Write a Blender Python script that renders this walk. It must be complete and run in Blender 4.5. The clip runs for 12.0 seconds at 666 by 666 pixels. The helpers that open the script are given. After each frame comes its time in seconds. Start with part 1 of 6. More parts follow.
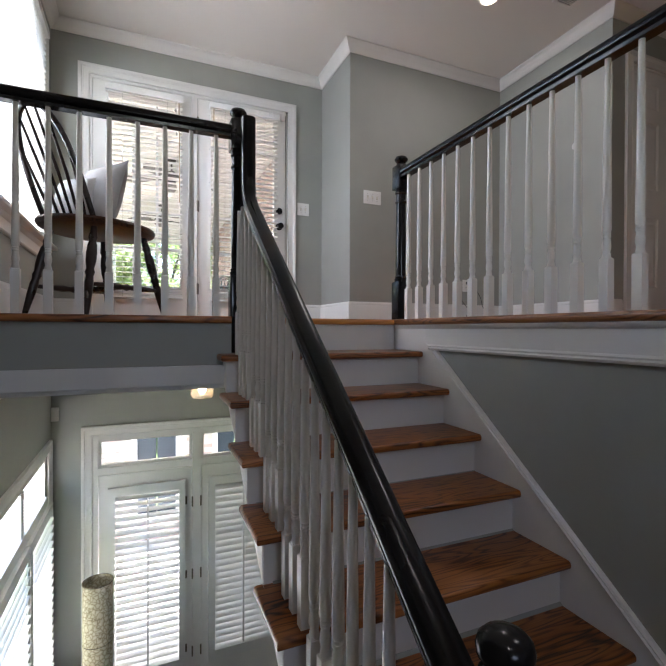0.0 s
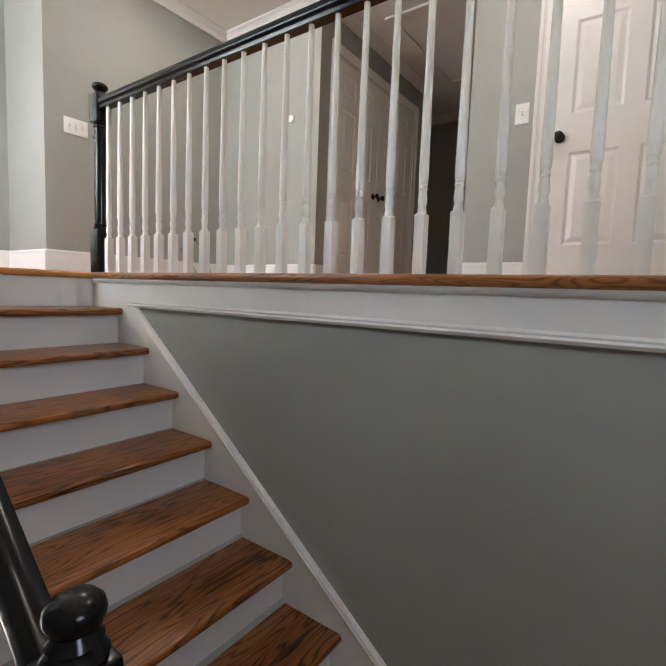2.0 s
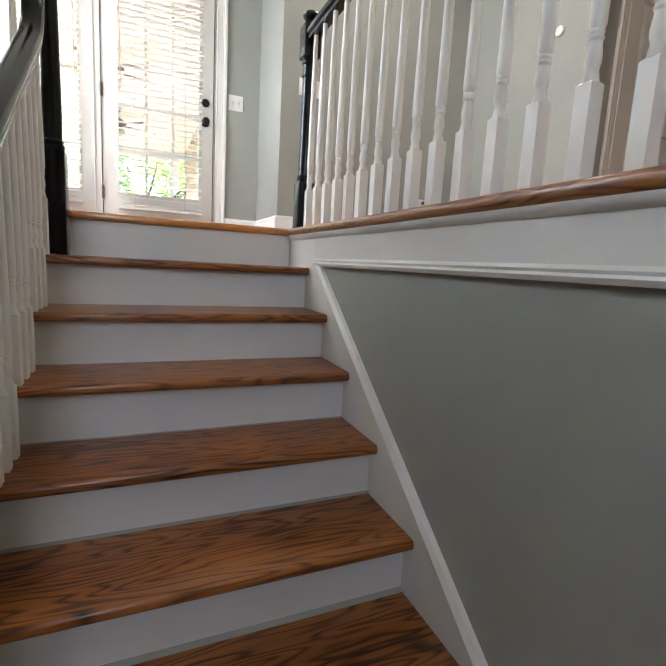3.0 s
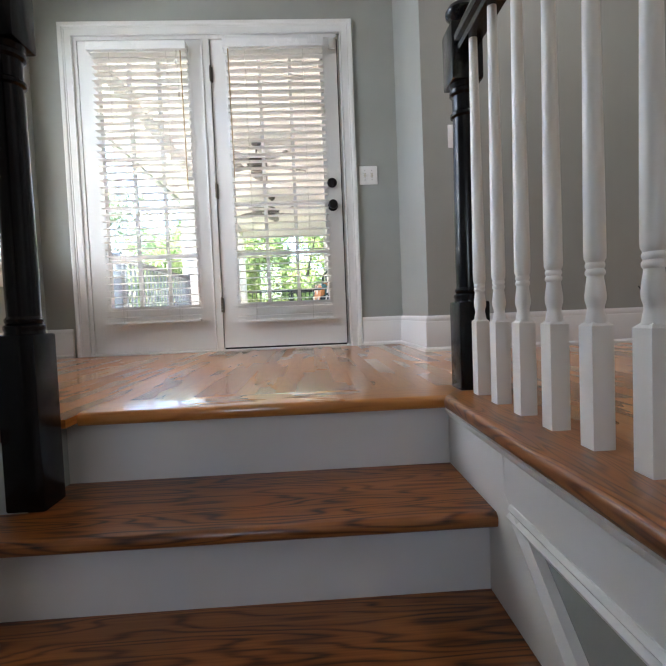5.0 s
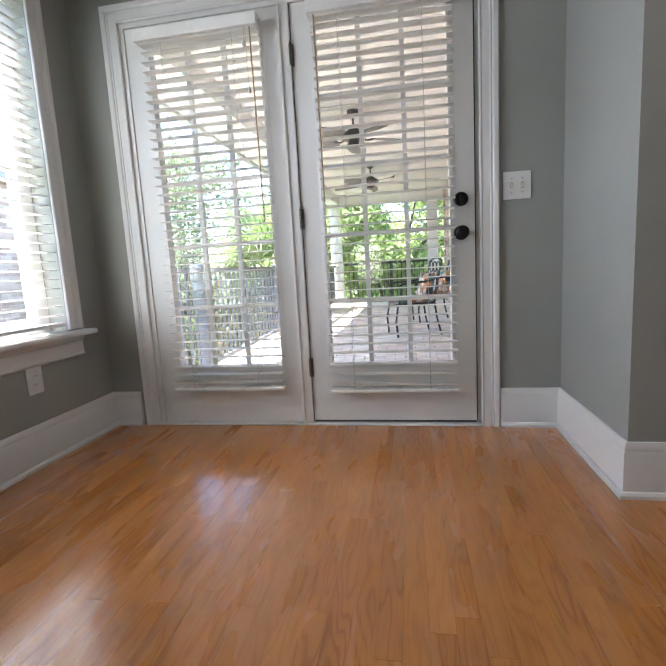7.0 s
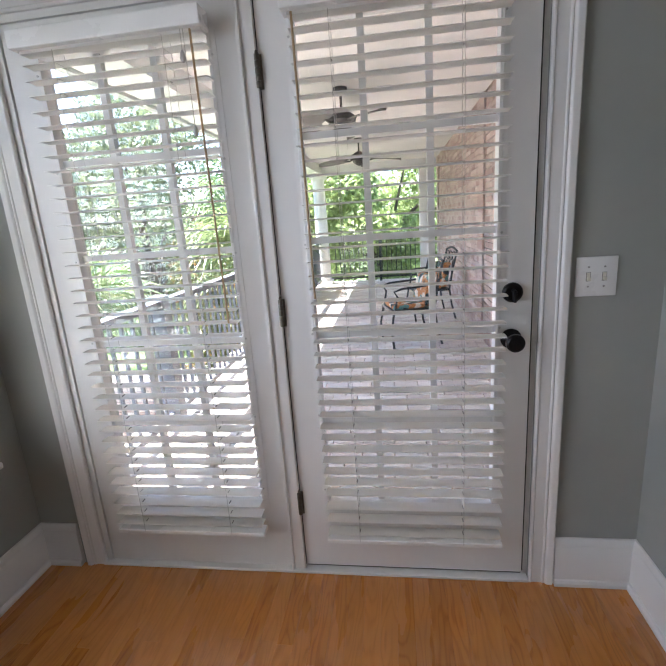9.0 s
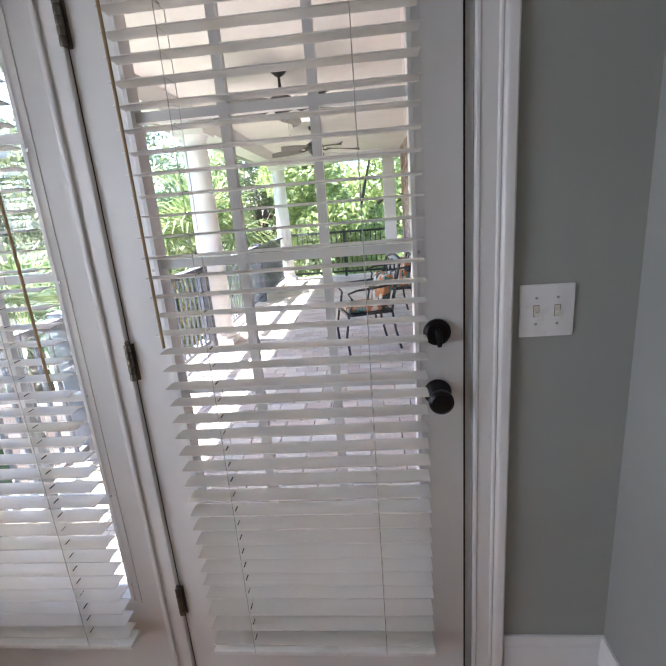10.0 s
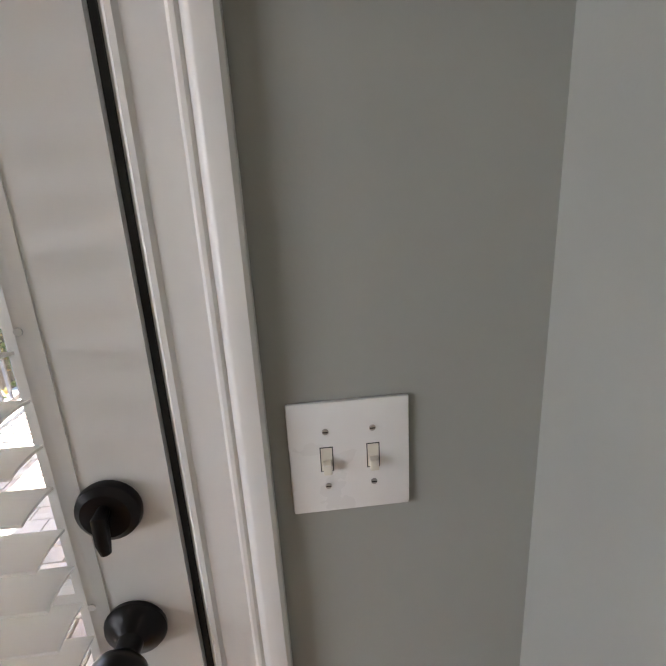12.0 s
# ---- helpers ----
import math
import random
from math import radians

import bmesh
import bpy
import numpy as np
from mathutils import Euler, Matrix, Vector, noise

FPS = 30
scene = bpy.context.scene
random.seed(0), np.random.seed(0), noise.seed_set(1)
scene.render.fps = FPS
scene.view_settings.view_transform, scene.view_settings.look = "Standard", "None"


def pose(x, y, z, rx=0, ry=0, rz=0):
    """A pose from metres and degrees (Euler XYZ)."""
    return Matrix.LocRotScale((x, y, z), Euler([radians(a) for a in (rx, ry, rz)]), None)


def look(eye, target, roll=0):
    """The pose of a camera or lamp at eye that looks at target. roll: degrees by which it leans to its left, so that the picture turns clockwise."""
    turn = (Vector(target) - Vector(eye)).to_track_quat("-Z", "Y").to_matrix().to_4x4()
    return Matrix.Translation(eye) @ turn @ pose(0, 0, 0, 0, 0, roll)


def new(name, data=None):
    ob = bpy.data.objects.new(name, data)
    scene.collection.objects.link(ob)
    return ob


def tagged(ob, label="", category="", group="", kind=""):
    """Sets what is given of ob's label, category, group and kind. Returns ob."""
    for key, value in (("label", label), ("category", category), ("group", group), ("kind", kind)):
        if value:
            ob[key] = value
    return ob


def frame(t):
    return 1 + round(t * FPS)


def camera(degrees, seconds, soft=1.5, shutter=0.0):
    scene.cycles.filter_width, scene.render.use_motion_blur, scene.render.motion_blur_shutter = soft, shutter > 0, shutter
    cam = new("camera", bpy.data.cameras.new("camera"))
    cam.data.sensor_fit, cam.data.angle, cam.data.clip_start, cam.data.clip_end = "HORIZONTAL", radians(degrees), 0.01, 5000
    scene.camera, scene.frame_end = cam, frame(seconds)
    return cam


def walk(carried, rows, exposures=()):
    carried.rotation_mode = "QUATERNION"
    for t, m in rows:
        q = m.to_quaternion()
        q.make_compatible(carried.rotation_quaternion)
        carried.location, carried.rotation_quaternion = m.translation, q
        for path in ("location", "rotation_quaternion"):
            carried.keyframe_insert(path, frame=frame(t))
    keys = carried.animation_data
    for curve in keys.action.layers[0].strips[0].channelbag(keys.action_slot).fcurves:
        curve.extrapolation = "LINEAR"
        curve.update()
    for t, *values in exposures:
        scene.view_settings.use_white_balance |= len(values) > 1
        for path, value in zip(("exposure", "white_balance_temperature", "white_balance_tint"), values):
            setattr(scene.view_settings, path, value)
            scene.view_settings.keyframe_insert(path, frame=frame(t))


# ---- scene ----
cam = camera(73.0, 12.0)
PATH = [
    (0, (-1.37, -2.298, -0.058), (-0.592, -0.456, -0.073), 0.2),
    (0.5, (-1.326, -2.346, -0.009), (-0.1, -0.767, 0.04), 1.3),
    (1, (-1.301, -2.39, -0.019), (0.251, -1.13, 0.052), 1.8),
    (1.5, (-1.273, -2.441, -0.024), (0.434, -1.398, -0.025), 2.0),
    (2, (-1.193, -2.411, -0.059), (0.427, -1.252, -0.236), 2.1),
    (2.5, (-0.941, -2.282, -0.111), (0.371, -0.795, -0.372), 2.8),
    (3, (-0.655, -2.092, -0.155), (0.129, -0.277, -0.453), 3.2),
    (3.5, (-0.504, -1.78, -0.178), (-0.203, 0.178, -0.455), 1.0),
    (3.7, (-0.465, -1.651, -0.11), (-0.224, 0.315, -0.385), 0.0),
    (5.3, (-0.32, -0.952, 0.329), (-0.264, 1.046, 0.264), -1.8),
    (5.5, (-0.316, -0.84, 0.425), (-0.294, 1.158, 0.351), -1.4),
    (6, (-0.391, -0.633, 0.543), (-0.523, 1.355, 0.36), -2.3),
    (6.5, (-0.399, -0.511, 0.657), (-0.593, 1.462, 0.394), -2.4),
    (7, (-0.407, -0.296, 0.796), (-0.748, 1.654, 0.515), -3.2),
    (7.2, (-0.428, -0.228, 0.816), (-0.822, 1.712, 0.526), -3.6),
    (8.8, (-0.549, 0.374, 1.269), (-0.856, 2.296, 0.811), -3.7),
    (9, (-0.529, 0.432, 1.342), (-0.81, 2.352, 0.858), -4.0),
    (9.5, (-0.413, 0.619, 1.375), (-0.629, 2.538, 0.856), -4.6),
    (10, (-0.308, 0.881, 1.378), (-0.489, 2.801, 0.848), -4.6),
    (10.5, (-0.185, 1.164, 1.387), (-0.275, 3.097, 0.878), -4.4),
    (11, (-0.076, 1.37, 1.4), (-0.031, 3.316, 0.93), -3.2),
    (11.5, (0.0, 1.526, 1.386), (0.17, 3.456, 0.862), -2.7),
    (12, (0.04, 1.512, 1.366), (0.192, 3.431, 0.79), -3.3),
]
# seconds, stops, kelvin, tint
EXPOSURES = [(0.0, 4.15, 6000, 17), (1.0, 4.9, 6300, 15), (1.5, 5.05, 6500, 14), (2.5, 5.2, 6400, 13), (3.0, 5.15, 6300, 12), (3.7, 4.75, 6100, 12), (5.3, 4.2, 5950, 14), (6.5, 3.85, 5950, 14), (7.2, 3.82, 5950, 15), (9.0, 3.55, 5900, 18), (10.5, 3.45, 5900, 19), (11.0, 3.1, 6000, 19), (11.5, 3.55, 6200, 18), (12.0, 4.05, 6500, 18)]
walk(cam, [(t, look(eye, target, roll)) for t, eye, target, roll in PATH], EXPOSURES)

# ---- world, sun, window light ----
world = bpy.data.worlds.new("sky")
scene.world = world
world.use_nodes = True
wn = world.node_tree.nodes
sky = wn.new("ShaderNodeTexSky")
sky.sky_type = "NISHITA"
sky.sun_disc = False
sky.sun_elevation = radians(61)
sky.sun_rotation = radians(-75)
sky.air_density, sky.dust_density = 1.0, 0.6
wn["Background"].inputs["Strength"].default_value = 0.11
world.node_tree.links.new(sky.outputs["Color"], wn["Background"].inputs["Color"])

sun_data = bpy.data.lights.new("sun", "SUN")
sun_data.energy, sun_data.angle, sun_data.color = 4.0, radians(0.5), (1.0, 0.95, 0.87)
sun = new("sun", sun_data)
sun.matrix_world = look((-5.6, 2.0, 9.5), (-0.4, 1.0, 0.0))


def area_light(name, eye, target, sx, sy, power, color):
    data = bpy.data.lights.new(name, "AREA")
    data.shape, data.size, data.size_y, data.energy, data.color = "RECTANGLE", sx, sy, power, color
    ob = new(name, data)
    ob.matrix_world = look(eye, target)
    return ob


SKYLIGHT = (0.84, 0.92, 1.0)
WARM = (1.0, 0.93, 0.85)
area_light("window_daylight", (-2.235, 0.64, 1.38), (0, 0.64, 1.30), 1.2, 1.4, 3.4, SKYLIGHT)
area_light("stair_window_daylight", (-1.15, -4.12, 0.875), (-1.15, 0, 0.6), 0.75, 1.0, 0.75, (1.0, 0.89, 0.74))
area_light("lower_window_daylight", (-2.235, 0.56, -1.95), (0, 0.56, -1.95), 0.6, 1.8, 0.3, (0.66, 0.81, 1.0))
# recessed ceiling lights of the hall and over the stairs
DOWNLIGHTS = ((1.01, 0.365, 0.36), (1.0, -1.72, 0.32), (-0.95, -2.7, 0.14))
for lx, ly, power in DOWNLIGHTS:
    area_light("downlight", (lx, ly, 2.403), (lx, ly, 0), 0.12, 0.12, power, WARM)

# ---- materials ----


def principled(name, color, rough=0.5, metal=0.0):
    m = bpy.data.materials.new(name)
    m.use_nodes = True
    b = m.node_tree.nodes["Principled BSDF"]
    b.inputs["Base Color"].default_value = (*color, 1)
    b.inputs["Roughness"].default_value = rough
    b.inputs["Metallic"].default_value = metal
    return m, m.node_tree.nodes, m.node_tree.links, b


def ramp(nodes, stops):
    r = nodes.new("ShaderNodeValToRGB")
    while len(r.color_ramp.elements) < len(stops):
        r.color_ramp.elements.new(0.5)
    for e, (p, c) in zip(r.color_ramp.elements, stops):
        e.position, e.color = p, (*c, 1)
    return r


def noise_node(nodes, links, vec, scale, detail=4, rough=0.55, distortion=0.0):
    n = nodes.new("ShaderNodeTexNoise")
    n.inputs["Scale"].default_value = scale
    n.inputs["Detail"].default_value = detail
    n.inputs["Roughness"].default_value = rough
    n.inputs["Distortion"].default_value = distortion
    if vec is not None:
        links.new(vec, n.inputs["Vector"])
    return n


def bump(nodes, links, b, height, strength, distance):
    bp = nodes.new("ShaderNodeBump")
    bp.inputs["Strength"].default_value = strength
    bp.inputs["Distance"].default_value = distance
    links.new(height, bp.inputs["Height"])
    links.new(bp.outputs["Normal"], b.inputs["Normal"])
    return bp


def varied(name, color, rough, spread=0.08, large=1.3, fine=180.0, relief=0.15, depth=0.0006, metal=0.0, rough_var=0.08):
    """Paint, plaster, cloth: two scales of variation and a fine relief."""
    m, n, l, b = principled(name, color, rough, metal)
    geo = n.new("ShaderNodeTexCoord").outputs["Object"]
    big = noise_node(n, l, geo, large, 5)
    small = noise_node(n, l, geo, fine, 3)
    lo = [max(0, c * (1 - spread)) for c in color]
    hi = [min(1, c * (1 + spread)) for c in color]
    r = ramp(n, [(0.3, lo), (0.7, hi)])
    l.new(big.outputs["Fac"], r.inputs["Fac"])
    l.new(r.outputs["Color"], b.inputs["Base Color"])
    mr = n.new("ShaderNodeMapRange")
    mr.inputs["To Min"].default_value, mr.inputs["To Max"].default_value = max(0.02, rough - rough_var), min(1, rough + rough_var)
    l.new(big.outputs["Fac"], mr.inputs["Value"])
    l.new(mr.outputs["Result"], b.inputs["Roughness"])
    if relief:
        bump(n, l, b, small.outputs["Fac"], relief, depth)
    return m


def oak(name, dark, mid, light, rough, axis, random_each=True, coat=0.0, contrast=1.0, relief=0.12, density=175.0):
    """Oiled oak with cathedral grain along the given axis (0 x, 1 y)."""
    m, n, l, b = principled(name, mid, rough)
    co = n.new("ShaderNodeTexCoord").outputs["Object"]
    info = n.new("ShaderNodeObjectInfo").outputs["Random"]
    off = n.new("ShaderNodeVectorMath")
    off.operation = "MULTIPLY_ADD"
    comb = n.new("ShaderNodeCombineXYZ")
    for s in ("X", "Y", "Z"):
        l.new(info, comb.inputs[s])
    l.new(comb.outputs["Vector"], off.inputs[0])
    off.inputs[1].default_value = (37.0, 53.0, 11.0) if random_each else (0, 0, 0)
    l.new(co, off.inputs[2])

    def stretched(along, across):
        mp = n.new("ShaderNodeMapping")
        mp.inputs["Scale"].default_value = (along, across, across) if axis == 0 else (across, along, across)
        l.new(off.outputs["Vector"], mp.inputs["Vector"])
        return mp.outputs["Vector"]

    field = noise_node(n, l, stretched(1.5, 12.0), 1.0, 2.0, 0.5)
    rings = n.new("ShaderNodeMath")
    rings.operation = "MULTIPLY"
    rings.inputs[1].default_value = density
    l.new(field.outputs["Fac"], rings.inputs[0])
    wave = n.new("ShaderNodeMath")
    wave.operation = "SINE"
    l.new(rings.outputs["Value"], wave.inputs[0])
    pores = noise_node(n, l, stretched(5.0, 240.0), 1.0, 1, 0.5)
    blot = noise_node(n, l, stretched(1.2, 5.0), 1.0, 4)
    half = n.new("ShaderNodeMapRange")
    half.inputs["From Min"].default_value = -1.0
    l.new(wave.outputs["Value"], half.inputs["Value"])
    sharp = n.new("ShaderNodeMath")
    sharp.operation = "POWER"
    sharp.inputs[1].default_value = 2.6
    l.new(half.outputs["Result"], sharp.inputs[0])
    w01 = n.new("ShaderNodeMapRange")
    w01.inputs["To Min"].default_value, w01.inputs["To Max"].default_value = 0.34, 0.34 - 0.5 * contrast
    l.new(sharp.outputs["Value"], w01.inputs["Value"])
    add = n.new("ShaderNodeMath")
    add.operation = "ADD"
    l.new(w01.outputs["Result"], add.inputs[0])
    pm = n.new("ShaderNodeMapRange")
    pm.inputs["From Min"].default_value, pm.inputs["From Max"].default_value = 0.3, 0.7
    pm.inputs["To Min"].default_value, pm.inputs["To Max"].default_value = -0.10 * contrast, 0.16 * contrast
    l.new(pores.outputs["Fac"], pm.inputs["Value"])
    l.new(pm.outputs["Result"], add.inputs[1])
    add2 = n.new("ShaderNodeMath")
    add2.operation = "ADD"
    l.new(add.outputs["Value"], add2.inputs[0])
    bm_ = n.new("ShaderNodeMapRange")
    bm_.inputs["From Min"].default_value, bm_.inputs["From Max"].default_value = 0.3, 0.7
    bm_.inputs["To Min"].default_value, bm_.inputs["To Max"].default_value = 0.1, 0.5
    l.new(blot.outputs["Fac"], bm_.inputs["Value"])
    l.new(bm_.outputs["Result"], add2.inputs[1])
    r = ramp(n, [(0.05, dark), (0.45, mid), (0.95, light)])
    l.new(add2.outputs["Value"], r.inputs["Fac"])
    hsv = n.new("ShaderNodeHueSaturation")
    vr = n.new("ShaderNodeMapRange")
    vr.inputs["To Min"].default_value, vr.inputs["To Max"].default_value = (0.93, 1.06) if random_each else (1, 1)
    l.new(info, vr.inputs["Value"])
    l.new(vr.outputs["Result"], hsv.inputs["Value"])
    l.new(r.outputs["Color"], hsv.inputs["Color"])
    l.new(hsv.outputs["Color"], b.inputs["Base Color"])
    rr = n.new("ShaderNodeMapRange")
    rr.inputs["To Min"].default_value, rr.inputs["To Max"].default_value = rough - 0.06, rough + 0.1
    l.new(blot.outputs["Fac"], rr.inputs["Value"])
    l.new(rr.outputs["Result"], b.inputs["Roughness"])
    b.inputs["Coat Weight"].default_value = coat
    b.inputs["Coat Roughness"].default_value = 0.13
    if relief:
        bump(n, l, b, pores.outputs["Fac"], relief, 0.0006)
    return m


def leafy(name, dark, light, warm=None):
    m, n, l, b = principled(name, light, 0.5)
    rnd = n.new("ShaderNodeNewGeometry").outputs["Random Per Island"]
    stops = [(0.0, dark), (0.7, light)] + ([(1.0, warm)] if warm else [])
    r = ramp(n, stops)
    l.new(rnd, r.inputs["Fac"])
    l.new(r.outputs["Color"], b.inputs["Base Color"])
    tr = n.new("ShaderNodeBsdfTranslucent")
    l.new(r.outputs["Color"], tr.inputs["Color"])
    mix = n.new("ShaderNodeMixShader")
    mix.inputs[0].default_value = 0.3
    l.new(b.outputs["BSDF"], mix.inputs[1])
    l.new(tr.outputs["BSDF"], mix.inputs[2])
    l.new(mix.outputs["Shader"], n["Material Output"].inputs["Surface"])
    return m


def pieces(name, stops, rough, fine=60.0, island=False):
    """Bricks and pavers: each piece takes its own tone."""
    m, n, l, b = principled(name, stops[0][1], rough)
    rnd = n.new("ShaderNodeNewGeometry").outputs["Random Per Island"] if island else n.new("ShaderNodeObjectInfo").outputs["Random"]
    r = ramp(n, stops)
    l.new(rnd, r.inputs["Fac"])
    co = n.new("ShaderNodeTexCoord").outputs["Object"]
    sm = noise_node(n, l, co, fine, 5)
    hsv = n.new("ShaderNodeHueSaturation")
    mr = n.new("ShaderNodeMapRange")
    mr.inputs["To Min"].default_value, mr.inputs["To Max"].default_value = 0.7, 1.3
    l.new(sm.outputs["Fac"], mr.inputs["Value"])
    l.new(mr.outputs["Result"], hsv.inputs["Value"])
    l.new(r.outputs["Color"], hsv.inputs["Color"])
    l.new(hsv.outputs["Color"], b.inputs["Base Color"])
    bump(n, l, b, sm.outputs["Fac"], 0.4, 0.002)
    return m


def emitter(name, color, strength):
    m, n, l, b = principled(name, color, 0.5)
    b.inputs["Emission Color"].default_value = (*color, 1)
    b.inputs["Emission Strength"].default_value = strength
    return m


M_WALL = varied("sage_wall_paint", (0.330, 0.336, 0.306), 0.55, 0.07, 1.6, 260, 0.25, 0.0005)
M_TRIM = varied("white_trim_paint", (0.74, 0.725, 0.70), 0.33, 0.03, 2.0, 90, 0.08, 0.0004)
M_BALUSTER = varied("baluster_paint", (0.77, 0.745, 0.70), 0.35, 0.03, 3.0, 120, 0.08, 0.0004)
M_CEIL = varied("ceiling_paint", (0.74, 0.72, 0.69), 0.8, 0.025, 0.8, 220, 0.25, 0.0006)
M_BLACK = varied("black_gloss_paint", (0.007, 0.007, 0.008), 0.2, 0.25, 4.0, 70, 0.12, 0.0005, 0, 0.07)
M_BLACK.node_tree.nodes["Principled BSDF"].inputs["Specular IOR Level"].default_value = 0.3
M_FLOOR = oak("honey_oak_floor", (0.30, 0.100, 0.018), (0.49, 0.183, 0.033), (0.59, 0.248, 0.053), 0.26, 1, True, 0.8, 0.55, 0.0, 80.0)
M_BORDER = oak("honey_oak_border", (0.22, 0.070, 0.013), (0.47, 0.174, 0.031), (0.57, 0.240, 0.051), 0.26, 0, True, 0.8, 0.55, 0.0, 80.0)
M_CAP = oak("oak_cap_board", (0.09, 0.028, 0.008), (0.28, 0.10, 0.026), (0.40, 0.16, 0.043), 0.3, 1, True, 0.2, 0.9)
M_TREAD = oak("dark_oak_tread", (0.018, 0.005, 0.002), (0.21, 0.064, 0.013), (0.40, 0.145, 0.032), 0.3, 0, True, 0.2, 0.95, 0.05, 85.0)
M_SUBFLOOR = varied("dark_subfloor", (0.06, 0.03, 0.015), 0.8)
M_LOWFLOOR = varied("dark_lower_floor", (0.05, 0.03, 0.02), 0.4)
M_BLIND = varied("white_blind_slat", (0.82, 0.80, 0.76), 0.42, 0.03, 3.0, 60, 0.05, 0.0003)
_n, _l = M_BLIND.node_tree.nodes, M_BLIND.node_tree.links
_tr = _n.new("ShaderNodeBsdfTranslucent")
_tr.inputs["Color"].default_value = (0.90, 0.89, 0.86, 1)
_mix = _n.new("ShaderNodeMixShader")
_mix.inputs[0].default_value = 0.6
_l.new(_n["Principled BSDF"].outputs["BSDF"], _mix.inputs[1])
_l.new(_tr.outputs["BSDF"], _mix.inputs[2])
_l.new(_mix.outputs["Shader"], _n["Material Output"].inputs["Surface"])
M_CORD = varied("blind_cord", (0.45, 0.43, 0.40), 0.8)
M_WAND = varied("wooden_wand", (0.35, 0.24, 0.12), 0.4)
M_SHUTTER = varied("shutter_paint", (0.72, 0.715, 0.70), 0.4, 0.03)
M_BRONZE = varied("oil_rubbed_bronze", (0.014, 0.012, 0.012), 0.3, 0.3, 8, 120, 0.1, 0.0003, 0.6)
M_HINGE = varied("aged_hinge_metal", (0.16, 0.14, 0.11), 0.35, 0.3, 20, 200, 0.1, 0.0003, 0.9)
M_RUBBER = varied("dark_weatherstrip", (0.02, 0.02, 0.02), 0.7)
M_PLATE = varied("white_plastic", (0.78, 0.77, 0.75), 0.28, 0.02, 5, 100, 0.03, 0.0002)
M_TOGGLE = varied("ivory_plastic", (0.68, 0.64, 0.54), 0.3, 0.03)
M_SLOT = varied("dark_slot", (0.03, 0.03, 0.03), 0.7)
M_SCREW = varied("screw_metal", (0.5, 0.49, 0.47), 0.35, 0.1, 9, 90, 0.05, 0.0002, 0.8)
M_CHAIR = varied("dark_chair_wood", (0.022, 0.012, 0.010), 0.28, 0.3, 9, 80, 0.1, 0.0005)
M_SEAT = oak("chair_seat_wood", (0.015, 0.006, 0.003), (0.05, 0.018, 0.008), (0.11, 0.04, 0.016), 0.3, 0, False)
M_PILLOW_W = varied("white_pillow_cloth", (0.74, 0.74, 0.76), 0.9, 0.05, 14, 500, 0.4, 0.0008)
M_PILLOW_G = varied("grey_pillow_cloth", (0.40, 0.39, 0.40), 0.9, 0.08, 14, 500, 0.4, 0.0008)
M_PAPER, _n, _l, _b = principled("crinkled_paper_shade", (0.62, 0.55, 0.42), 0.9)
_co = _n.new("ShaderNodeTexCoord").outputs["Object"]
_warp = noise_node(_n, _l, _co, 14.0, 3)
_mixv = _n.new("ShaderNodeVectorMath")
_mixv.operation = "MULTIPLY_ADD"
_l.new(_warp.outputs["Color"], _mixv.inputs[0])
_mixv.inputs[1].default_value = (0.06, 0.06, 0.06)
_l.new(_co, _mixv.inputs[2])
_vor = _n.new("ShaderNodeTexVoronoi")
_vor.feature = "DISTANCE_TO_EDGE"
_vor.inputs["Scale"].default_value = 32.0
_l.new(_mixv.outputs["Vector"], _vor.inputs["Vector"])
_r = ramp(_n, [(0.0, (0.26, 0.20, 0.12)), (0.09, (0.56, 0.49, 0.36)), (0.4, (0.68, 0.62, 0.50))])
_l.new(_vor.outputs["Distance"], _r.inputs["Fac"])
_l.new(_r.outputs["Color"], _b.inputs["Base Color"])
bump(_n, _l, _b, _vor.outputs["Distance"], 0.5, 0.004)
M_DARKRIM = varied("shade_rim", (0.08, 0.06, 0.04), 0.6)
M_BULB = emitter("warm_bulb", (1.0, 0.66, 0.34), 3.0)
M_DOWN = emitter("downlight_lens", (1.0, 0.80, 0.55), 0.7)
M_FAN = varied("taupe_fan_paint", (0.07, 0.06, 0.055), 0.5, 0.15, 8, 90)
M_FANBLADE = varied("taupe_fan_blade", (0.15, 0.135, 0.125), 0.6, 0.15, 12, 90)
M_GREENSHUTTER = varied("dark_green_shutter", (0.03, 0.06, 0.045), 0.5)
M_CONCRETE = varied("pale_concrete", (0.62, 0.60, 0.57), 0.9, 0.08, 1.5, 60, 0.3, 0.001)
M_PORCHCEIL = varied("porch_ceiling_paint", (0.84, 0.79, 0.75), 0.7, 0.04)
M_COLUMN = varied("porch_white_paint", (0.78, 0.77, 0.75), 0.5, 0.04)
M_DECKRAIL = varied("weathered_rail_paint", (0.15, 0.155, 0.175), 0.6, 0.15, 6, 90)
M_IRON = varied("black_iron", (0.015, 0.017, 0.018), 0.45, 0.2)
M_BRICK = pieces("pink_brick", [(0.0, (0.40, 0.27, 0.23)), (0.5, (0.54, 0.41, 0.355)), (1.0, (0.63, 0.52, 0.465))], 0.85, 40)
M_BRICKS = pieces("pink_brick_joined", [(0.0, (0.40, 0.27, 0.23)), (0.5, (0.54, 0.41, 0.355)), (1.0, (0.63, 0.52, 0.465))], 0.85, 40, True)
